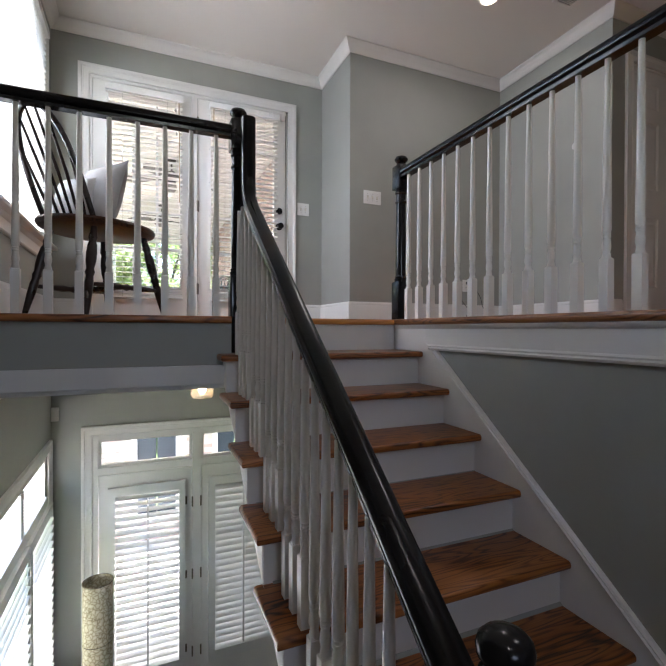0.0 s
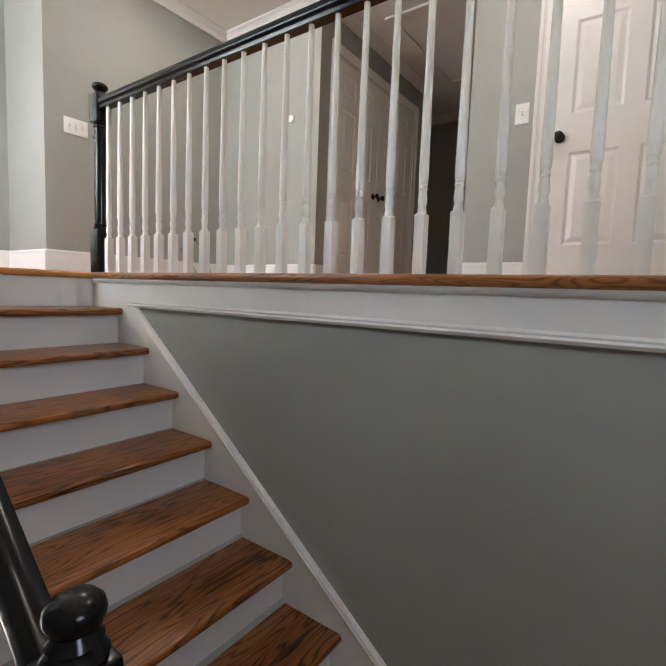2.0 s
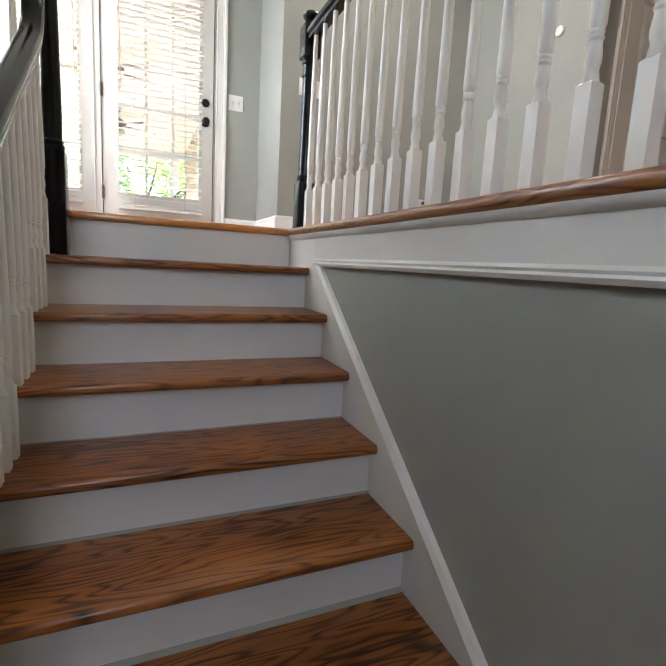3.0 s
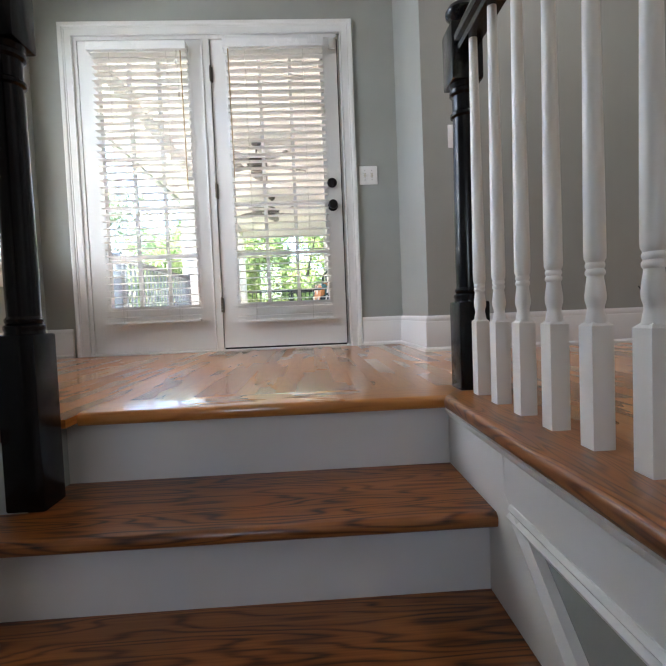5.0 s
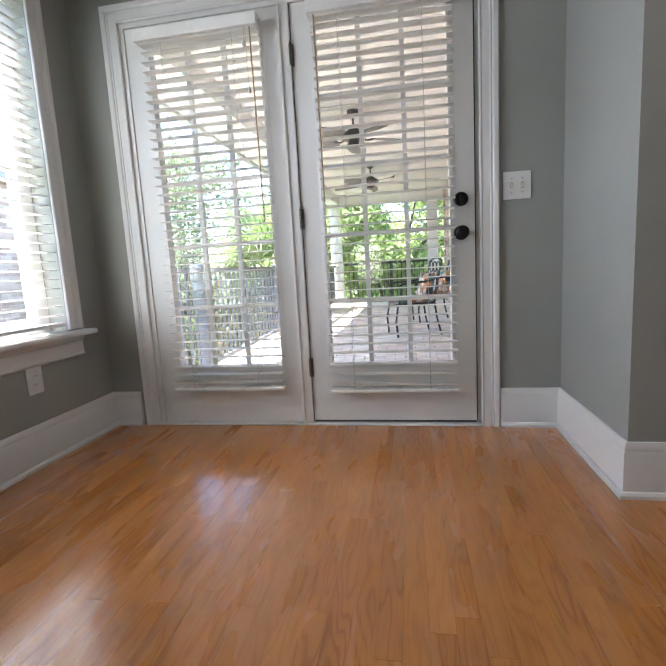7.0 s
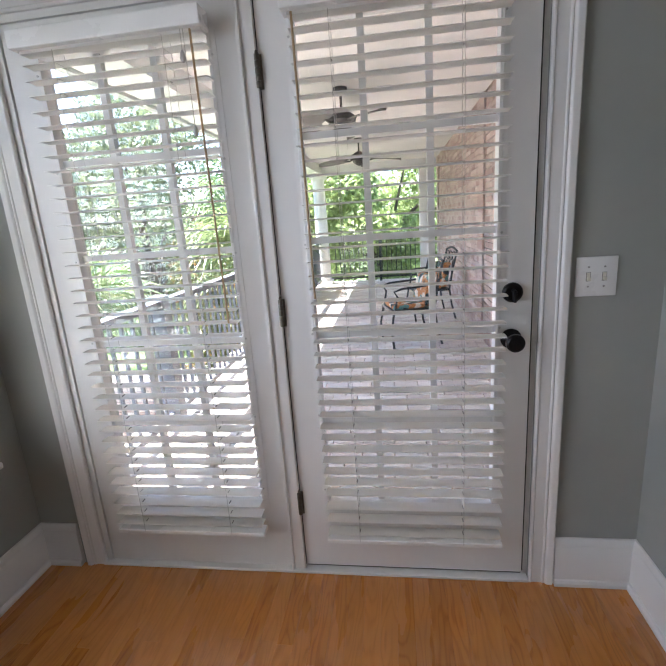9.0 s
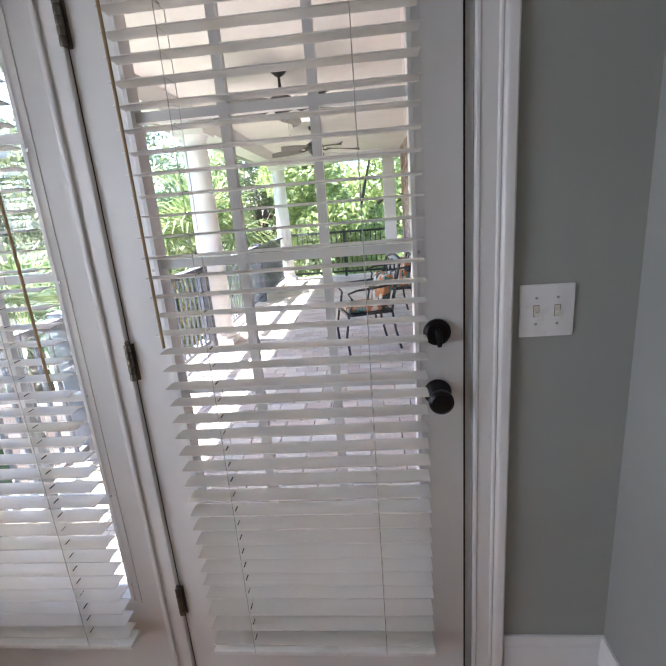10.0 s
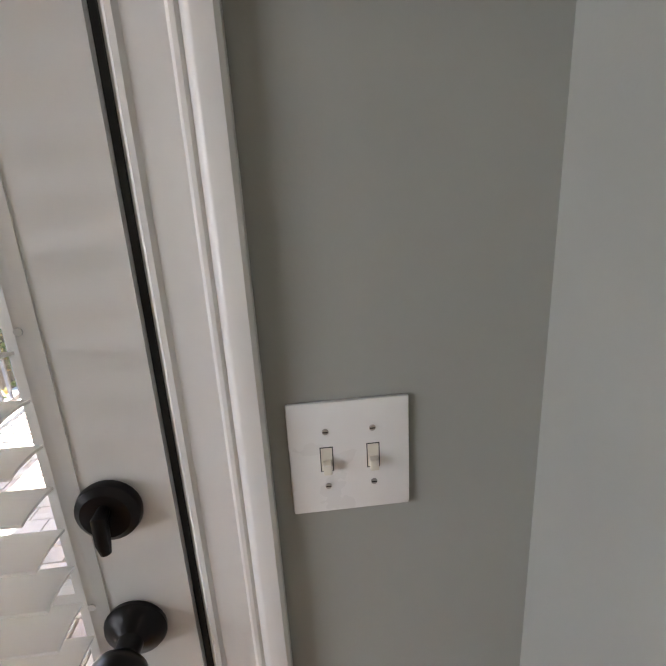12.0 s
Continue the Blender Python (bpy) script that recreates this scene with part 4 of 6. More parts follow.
def panel_door(name, label, place, turn, width, height=2.03, knob_u=None, hinges=True):
    """A six-panel door in its own plane: u across, z up, v out towards the viewer; laid by place and turn about z."""
    d = thing(name, place, label, "door", kind="structure")
    c, s = math.cos(radians(turn)), math.sin(radians(turn))

    def put(bm):
        for v in bm.verts:
            x, y = v.co.x, v.co.y
            v.co.x, v.co.y, v.co.z = place[0] + c * x - s * y, place[1] + s * x + c * y, place[2] + v.co.z
        return bm

    st = 0.115
    mid = width / 2
    cols = ((st, mid - 0.05), (mid + 0.05, width - st))
    rows = ((0.29, 0.85), (1.08, 1.62), (1.73, 1.92))
    holes = [(a, b, z0, z1) for a, b in cols for z0, z1 in rows]
    part("leaf", put(slab(bmesh.new(), "y", -0.012, 0.02, 0, width, 0.008, height, holes)), M_TRIM, d, "white painted door leaf")
    for a, b, z0, z1 in holes:
        bm = bmesh.new()
        # sunk field with a raised, bevelled centre
        lv = [(0.0, -0.012), (0.014, -0.002), (0.022, -0.002), (0.05, -0.010)]
        rings = []
        for inset, v in lv:
            rings.append([bm.verts.new(p) for p in ((a + inset, v, z0 + inset), (b - inset, v, z0 + inset), (b - inset, v, z1 - inset), (a + inset, v, z1 - inset))])
        for r0, r1 in zip(rings, rings[1:]):
            for k in range(4):
                bm.faces.new((r0[k], r0[(k + 1) % 4], r1[(k + 1) % 4], r1[k]))
        bm.faces.new(rings[-1])
        part("panel", put(bm), M_TRIM, d)
    if knob_u is not None:
        bm = lathe(bmesh.new(), [(0.03, -0.012), (0.031, -0.018), (0.022, -0.024), (0.012, -0.03), (0.012, -0.045), (0.022, -0.052), (0.029, -0.064), (0.027, -0.074), (0.016, -0.08), (0.0, -0.081)], 20, (knob_u, 0, 0.945), "y")
        part("door_knob", put(bm), M_BRONZE, d, "dark round door knob", True)
    return d


# hall door in the east wall, seen from the west: u runs towards -y
hall_door = panel_door("door_3", "closed white six-panel door with a dark knob", (1.955, -1.775, 0.0), -90, 0.87, 2.035, 0.062)
casing_w("hall_door_casing", [(1.94, -1.76, 0), (1.94, -1.76, 2.05), (1.94, -2.66, 2.05), (1.94, -2.66, 0)], (-1, 0, 0), "white casing round the hall door")
bm = boxed(1.942, 2.09, -1.775, -1.7605, 0, 2.05)
box(bm, 1.942, 2.09, -2.6595, -2.645, 0, 2.05)
box(bm, 1.942, 2.09, -2.645, -1.775, 2.037, 2.0495)
solid("hall_door_frame", bm, M_TRIM, "white painted door jambs", "trim", "structure")
for z in (0.30, 1.06, 1.82):
    bm = lathe(bmesh.new(), [(0.006, z), (0.007, z + 0.002), (0.007, z + 0.09), (0.006, z + 0.092)], 10, (1.938, -2.648, 0))
    part("hinge", bm, M_HINGE, hall_door, "", True)
panel_door("closet_door", "white panelled closet door with a dark knob", (2.185, 0.08, 0.0), 0, 0.755, 2.03, 0.70)
panel_door("closet_door", "white panelled closet door with a dark knob", (2.945, 0.08, 0.0), 0, 0.755, 2.03, 0.055)
casing_y("closet_casing", 2.17, 3.72, 2.05, 0.06, 0.0, "white casing round the closet doors")
bm = boxed(2.1705, 2.184, 0.062, 0.21, 0, 2.05)
box(bm, 3.702, 3.7195, 0.062, 0.21, 0, 2.05)
box(bm, 2.184, 3.702, 0.062, 0.21, 2.032, 2.0495)
solid("closet_frame", bm, M_TRIM, "white painted closet jambs", "trim", "structure")

# ---- switches, outlets, small wall things ----


def plate(name, label, origin, axis_u, normal, w, h, toggles=0, outlets=0):
    """A wall plate: origin its lower corner, u along the wall, out along the normal."""
    o, u, n = Vector(origin), Vector(axis_u), Vector(normal)
    up = Vector((0, 0, 1))
    t = thing(name, tuple(o + u * w / 2), label, "outlet" if outlets else "switch")

    def bx(u0, u1, z0, z1, n0, n1, bevel=0.0):
        bm = boxed(u0, u1, n0, n1, z0, z1, bevel=bevel)
        for v in bm.verts:
            p = o + u * v.co.x + n * v.co.y + up * v.co.z
            v.co = p
        return bm

    part("plate", bx(0, w, 0, h, 0.0, 0.006, 0.0028), M_PLATE, t, "white wall plate", True)
    gap = 0.046
    for k in range(toggles):
        cu = w / 2 + (k - (toggles - 1) / 2) * gap
        part("slot", bx(cu - 0.0055, cu + 0.0055, h / 2 - 0.0125, h / 2 + 0.0125, 0.005, 0.0065), M_TOGGLE, t)
        part("slot_rim", bx(cu - 0.0065, cu + 0.0065, h / 2 - 0.0135, h / 2 + 0.0135, 0.005, 0.0062), M_SLOT, t)
        bm = bx(cu - 0.0042, cu + 0.0042, h / 2 - 0.012, h / 2 - 0.001, 0.005, 0.016, 0.0015)
        part("toggle", bm, M_TOGGLE, t, "ivory toggle lever", True)
        for dz in (-0.03, 0.03):
            bm = bmesh.new()
            a, b = u, up
            c = o + u * cu + up * (h / 2 + dz)
            ring0 = [bm.verts.new(c + n * 0.0055 + (a * math.cos(q) + b * math.sin(q)) * 0.0035) for q in [2 * math.pi * i / 10 for i in range(10)]]
            ring1 = [bm.verts.new(c + n * 0.0072 + (a * math.cos(q) + b * math.sin(q)) * 0.003) for q in [2 * math.pi * i / 10 for i in range(10)]]
            for i in range(10):
                bm.faces.new((ring0[i], ring0[(i + 1) % 10], ring1[(i + 1) % 10], ring1[i]))
            bm.faces.new(ring1)
            sc = part("screw", bm, M_SCREW, t)
            part("screw_slot", bx(cu - 0.0026, cu + 0.0026, h / 2 + dz - 0.0005, h / 2 + dz + 0.0005, 0.007, 0.0075), M_SLOT, sc)
    for k in range(outlets):
        cz = h / 2 + (0.02 if k else -0.02)
        f = part("receptacle", bx(w / 2 - 0.015, w / 2 + 0.015, cz - 0.014, cz + 0.014, 0.005, 0.008, 0.0012), M_PLATE, t)
        for du in (-0.006, 0.006):
            part("prong_slot", bx(w / 2 + du - 0.001, w / 2 + du + 0.001, cz - 0.002, cz + 0.007, 0.0078, 0.0084), M_SLOT, f)
    return t


plate("double_light_switch", "oversized white two-gang switch plate beside the door", (0.021, NORTH, 1.061), (1, 0, 0), (0, -1, 0), 0.119, 0.121, 2)
plate("triple_light_switch", "white three-gang switch plate on the hall wall", (0.409, 1.24, 1.05), (1, 0, 0), (0, -1, 0), 0.171, 0.117, 3)
plate("light_switch", "white single switch plate beside the panelled door", (1.94, -1.648, 1.07), (0, 1, 0), (-1, 0, 0), 0.085, 0.128, 1)
plate("wall_outlet", "white duplex outlet under the side window", (WEST, 1.352, 0.322), (0, 1, 0), (1, 0, 0), 0.082, 0.12, 0, 2)
plate("wall_outlet", "white duplex outlet above the hall baseboard", (1.485, 1.24, 0.315), (1, 0, 0), (0, -1, 0), 0.075, 0.115, 0, 2)
adapter = thing("power_adapter", (1.54, 1.20, 0.345), "small black power adapter plugged into the hall outlet", "adapter")
part("body", boxed(1.522, 1.556, 1.19, 1.232, 0.385, 0.412, bevel=0.004), M_SLOT, adapter)
part("cord", tube(bmesh.new(), [(1.54, 1.19, 0.39), (1.60, 1.175, 0.33), (1.65, 1.17, 0.25), (1.665, 1.165, 0.18), (1.70, 1.16, 0.11), (1.705, 1.16, 0.055)], 0.003, 6), M_SLOT, adapter, "thin black cord", True)
hub = thing("router_box", (1.70, 1.15, 0.0), "small black router box on the hall floor", "router")
part("body", boxed(1.645, 1.755, 1.12, 1.18, 0.0, 0.06, bevel=0.006), M_SLOT, hub)
part("lid", boxed(1.65, 1.75, 1.124, 1.176, 0.06, 0.066, bevel=0.002), M_RUBBER, hub)
stand = thing("white_device", (1.51, 1.15, 0.0), "small white plastic device with a dark top on the hall floor", "device")
part("body", boxed(1.475, 1.55, 1.12, 1.18, 0.0, 0.07, bevel=0.008), M_PLATE, stand)
part("top", boxed(1.48, 1.545, 1.125, 1.175, 0.07, 0.085, bevel=0.004), M_SLOT, stand)
solid("wall_chime", lathe(bmesh.new(), [(0.032, 1.94), (0.034, 1.932), (0.031, 1.922), (0.02, 1.918), (0.0, 1.918)], 24, (0, 0.365, 1.47), "x"), M_PLATE, "round white wall disc on the hall wall", "thermostat", "", True)
sensor = thing("motion_detector", (-2.035, 1.89, -0.75), "small white sensor box in the corner of the lower wall", "sensor")
part("housing", boxed(-2.046, -1.99, 1.86, 1.9045, -0.80, -0.69, bevel=0.008), M_PLATE, sensor, "", True)
modem = thing("router_box", (1.45, 1.15, 0.0), "small dark router on the hall floor with a cable", "router")
part("body", boxed(1.40, 1.52, 1.12, 1.2, 0.003, 0.04, bevel=0.006), M_SLOT, modem, "", True)
bm = tube(bmesh.new(), [(1.50, 1.16, 0.04), (1.54, 1.17, 0.10), (1.50, 1.2, 0.17), (1.45, 1.225, 0.24), (1.41, 1.228, 0.30)], 0.003, 6)
part("cable", bm, M_SLOT, modem, "thin dark cable")

# ---- ceiling fittings ----
for lx, ly, power in DOWNLIGHTS:
    dl = thing("recessed_light", (lx, ly, CEIL), "round recessed ceiling light, lit warm", "ceiling light", "recessed lights")
    bm = bmesh.new()
    lathe(bm, [(0.075, CEIL - 0.0005), (0.078, CEIL - 0.004), (0.07, CEIL - 0.008), (0.06, CEIL - 0.006)], 32, (lx, ly, 0))
    part("trim_ring", bm, M_TRIM, dl, "white trim ring", True)
    part("lens", lathe(bmesh.new(), [(0.058, CEIL - 0.0065), (0.057, CEIL - 0.009), (0.03, CEIL - 0.0105), (0.0, CEIL - 0.0105)], 32, (lx, ly, 0)), M_DOWN, dl, "glowing lens", True)
VX, VY = 1.556, 0.008
vent = thing("ceiling_vent", (VX, VY, CEIL), "white metal ceiling vent with shade painted behind its louvres", "vent")
# near-black sheet paints the shade of the duct behind the white slats
part("duct_shade", boxed(VX - 0.08, VX + 0.08, VY - 0.18, VY + 0.18, CEIL - 0.004, CEIL - 0.0005), M_SLOT, vent)
part("frame", slab(bmesh.new(), "z", CEIL - 0.012, CEIL - 0.0008, VX - 0.093, VX + 0.093, VY - 0.192, VY + 0.192, ((VX - 0.068, VX + 0.068, VY - 0.168, VY - 0.007), (VX - 0.068, VX + 0.068, VY + 0.007, VY + 0.168))), M_TRIM, vent, "white vent frame")
for k in range(24):
    y = VY - 0.162 + 0.0137 * k
    part("slat", boxed(VX - 0.068, VX + 0.068, y, y + 0.0035, CEIL - 0.0115, CEIL - 0.003), M_COLUMN, vent)
hatch = thing("attic_hatch", (3.2, -0.6, CEIL), "white attic hatch with a trim frame in the corridor ceiling", "hatch")
part("frame", slab(bmesh.new(), "z", CEIL - 0.018, CEIL - 0.0005, 2.5, 4.0, -1.02, -0.22, ((2.56, 3.94, -0.96, -0.28),)), M_TRIM, hatch, "white trim frame")
part("panel", boxed(2.564, 3.936, -0.956, -0.284, CEIL - 0.006, CEIL - 0.0008), M_CEIL, hatch)

pend = thing("ceiling_light", (-1.04, 0.5, -0.33), "small clear glass ceiling light, lit, in the lower room", "ceiling light")
part("canopy", lathe(bmesh.new(), [(0.06, -0.336), (0.058, -0.35), (0.03, -0.355), (0.02, -0.37), (0.0, -0.37)], 24, (-1.04, 0.5, 0)), M_HINGE, pend, "", True)
bm = bmesh.new()
lathe(bm, [(0.04, -0.356), (0.062, -0.40), (0.07, -0.445), (0.06, -0.468), (0.056, -0.466), (0.066, -0.443), (0.058, -0.40), (0.037, -0.358)], 28, (-1.04, 0.5, 0))
sh = part("glass_shade", bm, M_SHADE, pend, "clear glass shade", True)
sh.visible_shadow = False
part("bulb", lathe(bmesh.new(), [(0.008, -0.37), (0.012, -0.38), (0.024, -0.41), (0.022, -0.43), (0.01, -0.442), (0.0, -0.443)], 16, (-1.04, 0.5, 0)), M_BULB, pend, "glowing warm bulb", True)

# ---- chair with pillows ----
CX, CY = -1.575, 0.27


def windsor_chair():
    ch = thing("windsor_chair", (CX, CY, 0.0), "dark wooden hoop-back chair holding two pillows", "chair")
    bm = bmesh.new()
    pts = []
    for k in range(28):
        a = 2 * math.pi * k / 28
        r = 0.268 * (1 + 0.05 * math.cos(2 * a))
        pts.append((CX + r * math.cos(a) * 1.03, CY + r * math.sin(a) * 0.95))
    lv = [(0.86, 0.418), (0.97, 0.43), (1.0, 0.446), (0.985, 0.457), (0.8, 0.453), (0.45, 0.448)]
    rings = [[bm.verts.new((CX + (x - CX) * f, CY + (y - CY) * f, z)) for x, y in pts] for f, z in lv]
    for r0, r1 in zip(rings, rings[1:]):
        for k in range(28):
            bm.faces.new((r0[k], r0[(k + 1) % 28], r1[(k + 1) % 28], r1[k]))
    bm.faces.new(rings[0][::-1])
    bm.faces.new(rings[-1])
    part("seat", bm, M_SEAT, ch, "saddled dark wooden seat", True)
    feet = []
    for sx in (-1, 1):
        for sy in (-1, 1):
            t = Vector((CX + sx * 0.15, CY + sy * 0.14, 0.43))
            b = Vector((CX + sx * 0.245, CY + sy * 0.2, 0.0))
            ps = [t.lerp(b, f) for f in (0, 0.1, 0.16, 0.2, 0.24, 0.32, 0.42, 0.5, 0.54, 0.58, 0.64, 0.75, 1.0)]
            part("leg", tube(bmesh.new(), ps, [0.013, 0.016, 0.02, 0.015, 0.02, 0.023, 0.022, 0.016, 0.021, 0.016, 0.019, 0.018, 0.011], 12), M_CHAIR, ch, "turned splayed leg", True)
            feet.append(t.lerp(b, 0.66))
    for a, b in ((0, 2), (1, 3)):
        ps = [feet[a].lerp(feet[b], f) for f in (0, 0.2, 0.35, 0.45, 0.5, 0.55, 0.65, 0.8, 1)]
        part("stretcher", tube(bmesh.new(), ps, [0.009, 0.012, 0.017, 0.012, 0.018, 0.012, 0.017, 0.012, 0.009], 10), M_CHAIR, ch, "turned stretcher", True)
    m0, m1 = feet[0].lerp(feet[2], 0.5), feet[1].lerp(feet[3], 0.5)
    part("stretcher", tube(bmesh.new(), [m0.lerp(m1, f) for f in (0, 0.3, 0.5, 0.7, 1)], [0.009, 0.014, 0.018, 0.014, 0.009], 10), M_CHAIR, ch, "turned stretcher", True)
    # hoop: stands on the back of the seat, leaning towards the window
    hoop = []
    for k in range(25):
        a = math.pi * k / 24
        w = 0.155 * (1 + 0.22 * math.sin(a))
        h = 0.47 * math.sin(a) ** 0.75 if 0 < a < math.pi else 0
        hoop.append((CX - 0.165 - 0.42 * h, CY - w * math.cos(a), 0.45 + h))
    part("hoop", tube(bmesh.new(), hoop, 0.0125, 10), M_CHAIR, ch, "bent wooden hoop", True)
    for k in range(6):
        f = (k - 2.5) / 2.5
        y = CY + f * 0.14
        h = 0.47 * max(0.0, 1 - (abs(f) * 0.78) ** 2.6) ** 0.55 - 0.012
        part("spindle", tube(bmesh.new(), [(CX - 0.158, CY + f * 0.10, 0.445), (CX - 0.160 - 0.18 * h, CY + f * 0.122, 0.45 + h * 0.45), (CX - 0.164 - 0.42 * h, y, 0.45 + h)], [0.006, 0.0075, 0.005], 8), M_CHAIR, ch, "", True)
    ch.rotation_euler.z = radians(46)
    return ch


windsor_chair()


def pillow(name, material, label, centre, size, yaw, lean):
    """A stuffed square cushion with pinched corners."""
    bm = bmesh.new()
    n = 12
    rot = Euler((radians(lean), 0, radians(yaw))).to_matrix()
    for side in (-1, 1):
        grid = []
        for i in range(n + 1):
            row = []
            for j in range(n + 1):
                u, v = 2 * i / n - 1, 2 * j / n - 1
                e = max(0.0, (1 - u * u) * (1 - v * v))
                pinch = 1 - 0.07 * (1 - u * u) - 0.0 * v
                pinch2 = 1 - 0.07 * (1 - v * v)
                p = Vector((u * size / 2 * pinch2, side * (0.062 * e ** 0.42 + 0.008 * e * noise.noise((u * 2.5, v * 2.5, side))), v * size / 2 * pinch))
                row.append(bm.verts.new(rot @ p + Vector(centre)))
            grid.append(row)
        for i in range(n):
            for j in range(n):
                bm.faces.new((grid[i][j], grid[i + 1][j], grid[i + 1][j + 1], grid[i][j + 1]))
    bmesh.ops.remove_doubles(bm, verts=bm.verts, dist=0.001)
    return solid(name, bm, material, label, "pillow", "", True)


pillow("white_pillow", M_PILLOW_W, "plump white pillow leaning in a hoop-back chair", (CX - 0.10, CY - 0.03, 0.572), 0.25, 140, 16)
pillow("grey_pillow", M_PILLOW_G, "plump grey pillow standing on a hoop-back chair", (CX + 0.01, CY - 0.035, 0.612), 0.33, 128, 14)

# ---- lower room ----
casing_y("lower_door_casing", -1.755, -0.095, -0.95, NORTH, LOW, "white casing round the lower doors and transoms")
bm = boxed(-1.758, -1.715, 1.906, 2.06, LOW, -0.95)
box(bm, -0.13, -0.092, 1.906, 2.06, LOW, -0.95)
box(bm, -1.715, -0.13, 1.906, 2.06, -0.985, -0.95)
box(bm, -1.715, -0.13, 1.906, 2.06, -1.285, -1.225)
box(bm, -0.96, -0.885, 1.900, 2.06, LOW, -0.985)
solid("lower_door_frame", bm, M_TRIM, "white jambs, mullion and transom bars of the lower doors", "trim", "structure")
for x0, x1 in ((-1.715, -0.96), (-0.885, -0.13)):
    tr = thing("transom_window", ((x0 + x1) / 2, 1.95, -1.225), "narrow transom window over the lower doors", "window", kind="structure")
    part("window_frame", slab(bmesh.new(), "y", 1.93, 1.97, x0, x1, -1.225, -0.985, ((x0 + 0.025, x1 - 0.025, -1.2, -1.01),)), M_TRIM, tr)
    p = part("pane", boxed(x0 + 0.025, x1 - 0.025, 1.945, 1.949, -1.2, -1.01), M_GLASS, tr)
    p.visible_shadow = False


def shutter(name, x0, x1, z0, z1, label, tilt, n_mid=1):
    """Plantation shutter in the plane y: frame, louvres and a tilt rod."""
    sh = thing(name, ((x0 + x1) / 2, 1.885, z0), label, "shutter")
    w = 0.055
    part("frame", slab(bmesh.new(), "y", 1.872, 1.9, x0, x1, z0, z1, ((x0 + w, x1 - w, z0 + 0.09, z1 - 0.075),)), M_SHUTTER, sh, "white shutter frame")
    zz = z0 + 0.115
    lou = None
    while zz < z1 - 0.09:
        if lou is None:
            bm = bmesh.new()
            prof = [(-0.032, 0), (-0.02, 0.0045), (0, 0.006), (0.02, 0.0045), (0.032, 0), (0.02, -0.0045), (0, -0.006), (-0.02, -0.0045)]
            c, s = math.cos(radians(tilt)), math.sin(radians(tilt))
            ends = [[bm.verts.new((x, 1.886 + a * c - b * s, a * s + b * c)) for a, b in prof] for x in (x0 + w + 0.002, x1 - w - 0.002)]
            for k in range(8):
                bm.faces.new((ends[0][k], ends[0][(k + 1) % 8], ends[1][(k + 1) % 8], ends[1][k]))
            lou = part("louvre", bm, M_SHUTTER, sh, "", True)
            lou.location = (0, 0, zz)
        else:
            copy_part(lou, (0, 0, zz), sh)
        zz += 0.0585
    part("tilt_rod", boxed((x0 + x1) / 2 - 0.006, (x0 + x1) / 2 + 0.006, 1.842, 1.852, z0 + 0.12, z1 - 0.1), M_SHUTTER, sh)
    for z in (z0 + 0.18, (z0 + z1) / 2, z1 - 0.18):
        part("hinge", boxed(x1 - 0.004, x1 + 0.012, 1.868, 1.874, z - 0.035, z + 0.035), M_HINGE, sh)
    return sh


for name, x0, x1, gx0, gx1, tilt in (("lower_door", -1.71, -0.962, -1.60, -1.06, 16), ("lower_door", -0.883, -0.135, -0.78, -0.24, 45)):
    d = thing(name, ((x0 + x1) / 2, 1.93, LOW), "white glazed lower door covered by a plantation shutter", "door", kind="structure")
    part("leaf", slab(bmesh.new(), "y", 1.906, 1.955, x0, x1, LOW + 0.01, -1.29, ((gx0, gx1, -3.0, -1.45),)), M_TRIM, d, "white painted door leaf")
    p = part("pane", boxed(gx0, gx1, 1.93, 1.934, -3.0, -1.45), M_GLASS, d)
    p.visible_shadow = False
    for z in (-1.65, -2.3, -3.0):
        part("hinge", lathe(bmesh.new(), [(0.006, z), (0.007, z + 0.002), (0.007, z + 0.09), (0.006, z + 0.092)], 10, (x1 + 0.002 if x0 < -1 else x0 - 0.004, 1.9, 0)), M_HINGE, d, "", True)
    shutter("plantation_shutter", gx0 - 0.04, gx1 + 0.04, -3.07, -1.395, "white plantation shutter with tilted louvres on the lower door", tilt)

lw = thing("window_2", (WEST, 1.0, -2.95), "white lower window with fixed top lights", "window", kind="structure")
bm = sweep(bmesh.new(), [(WEST, 0.2, -2.95), (WEST, 0.2, -1.02), (WEST, 1.76, -1.02), (WEST, 1.76, -2.95)], CASING, (1, 0, 0))
part("window_casing", bm, M_TRIM, lw, "white window casing", True)
bm = bmesh.new()
box(bm, -2.20, -2.06, 0.2, 0.25, -2.95, -1.02)
box(bm, -2.20, -2.06, 1.71, 1.76, -2.95, -1.02)
box(bm, -2.20, -2.06, 0.25, 1.71, -1.07, -1.02)
box(bm, -2.20, -2.04, 0.25, 1.71, -1.42, -1.34)
box(bm, -2.20, -2.06, 0.25, 1.71, -2.95, -2.88)
box(bm, -2.20, -2.05, 0.94, 1.02, -2.88, -1.07)
part("window_frame", bm, M_TRIM, lw, "white window frame")
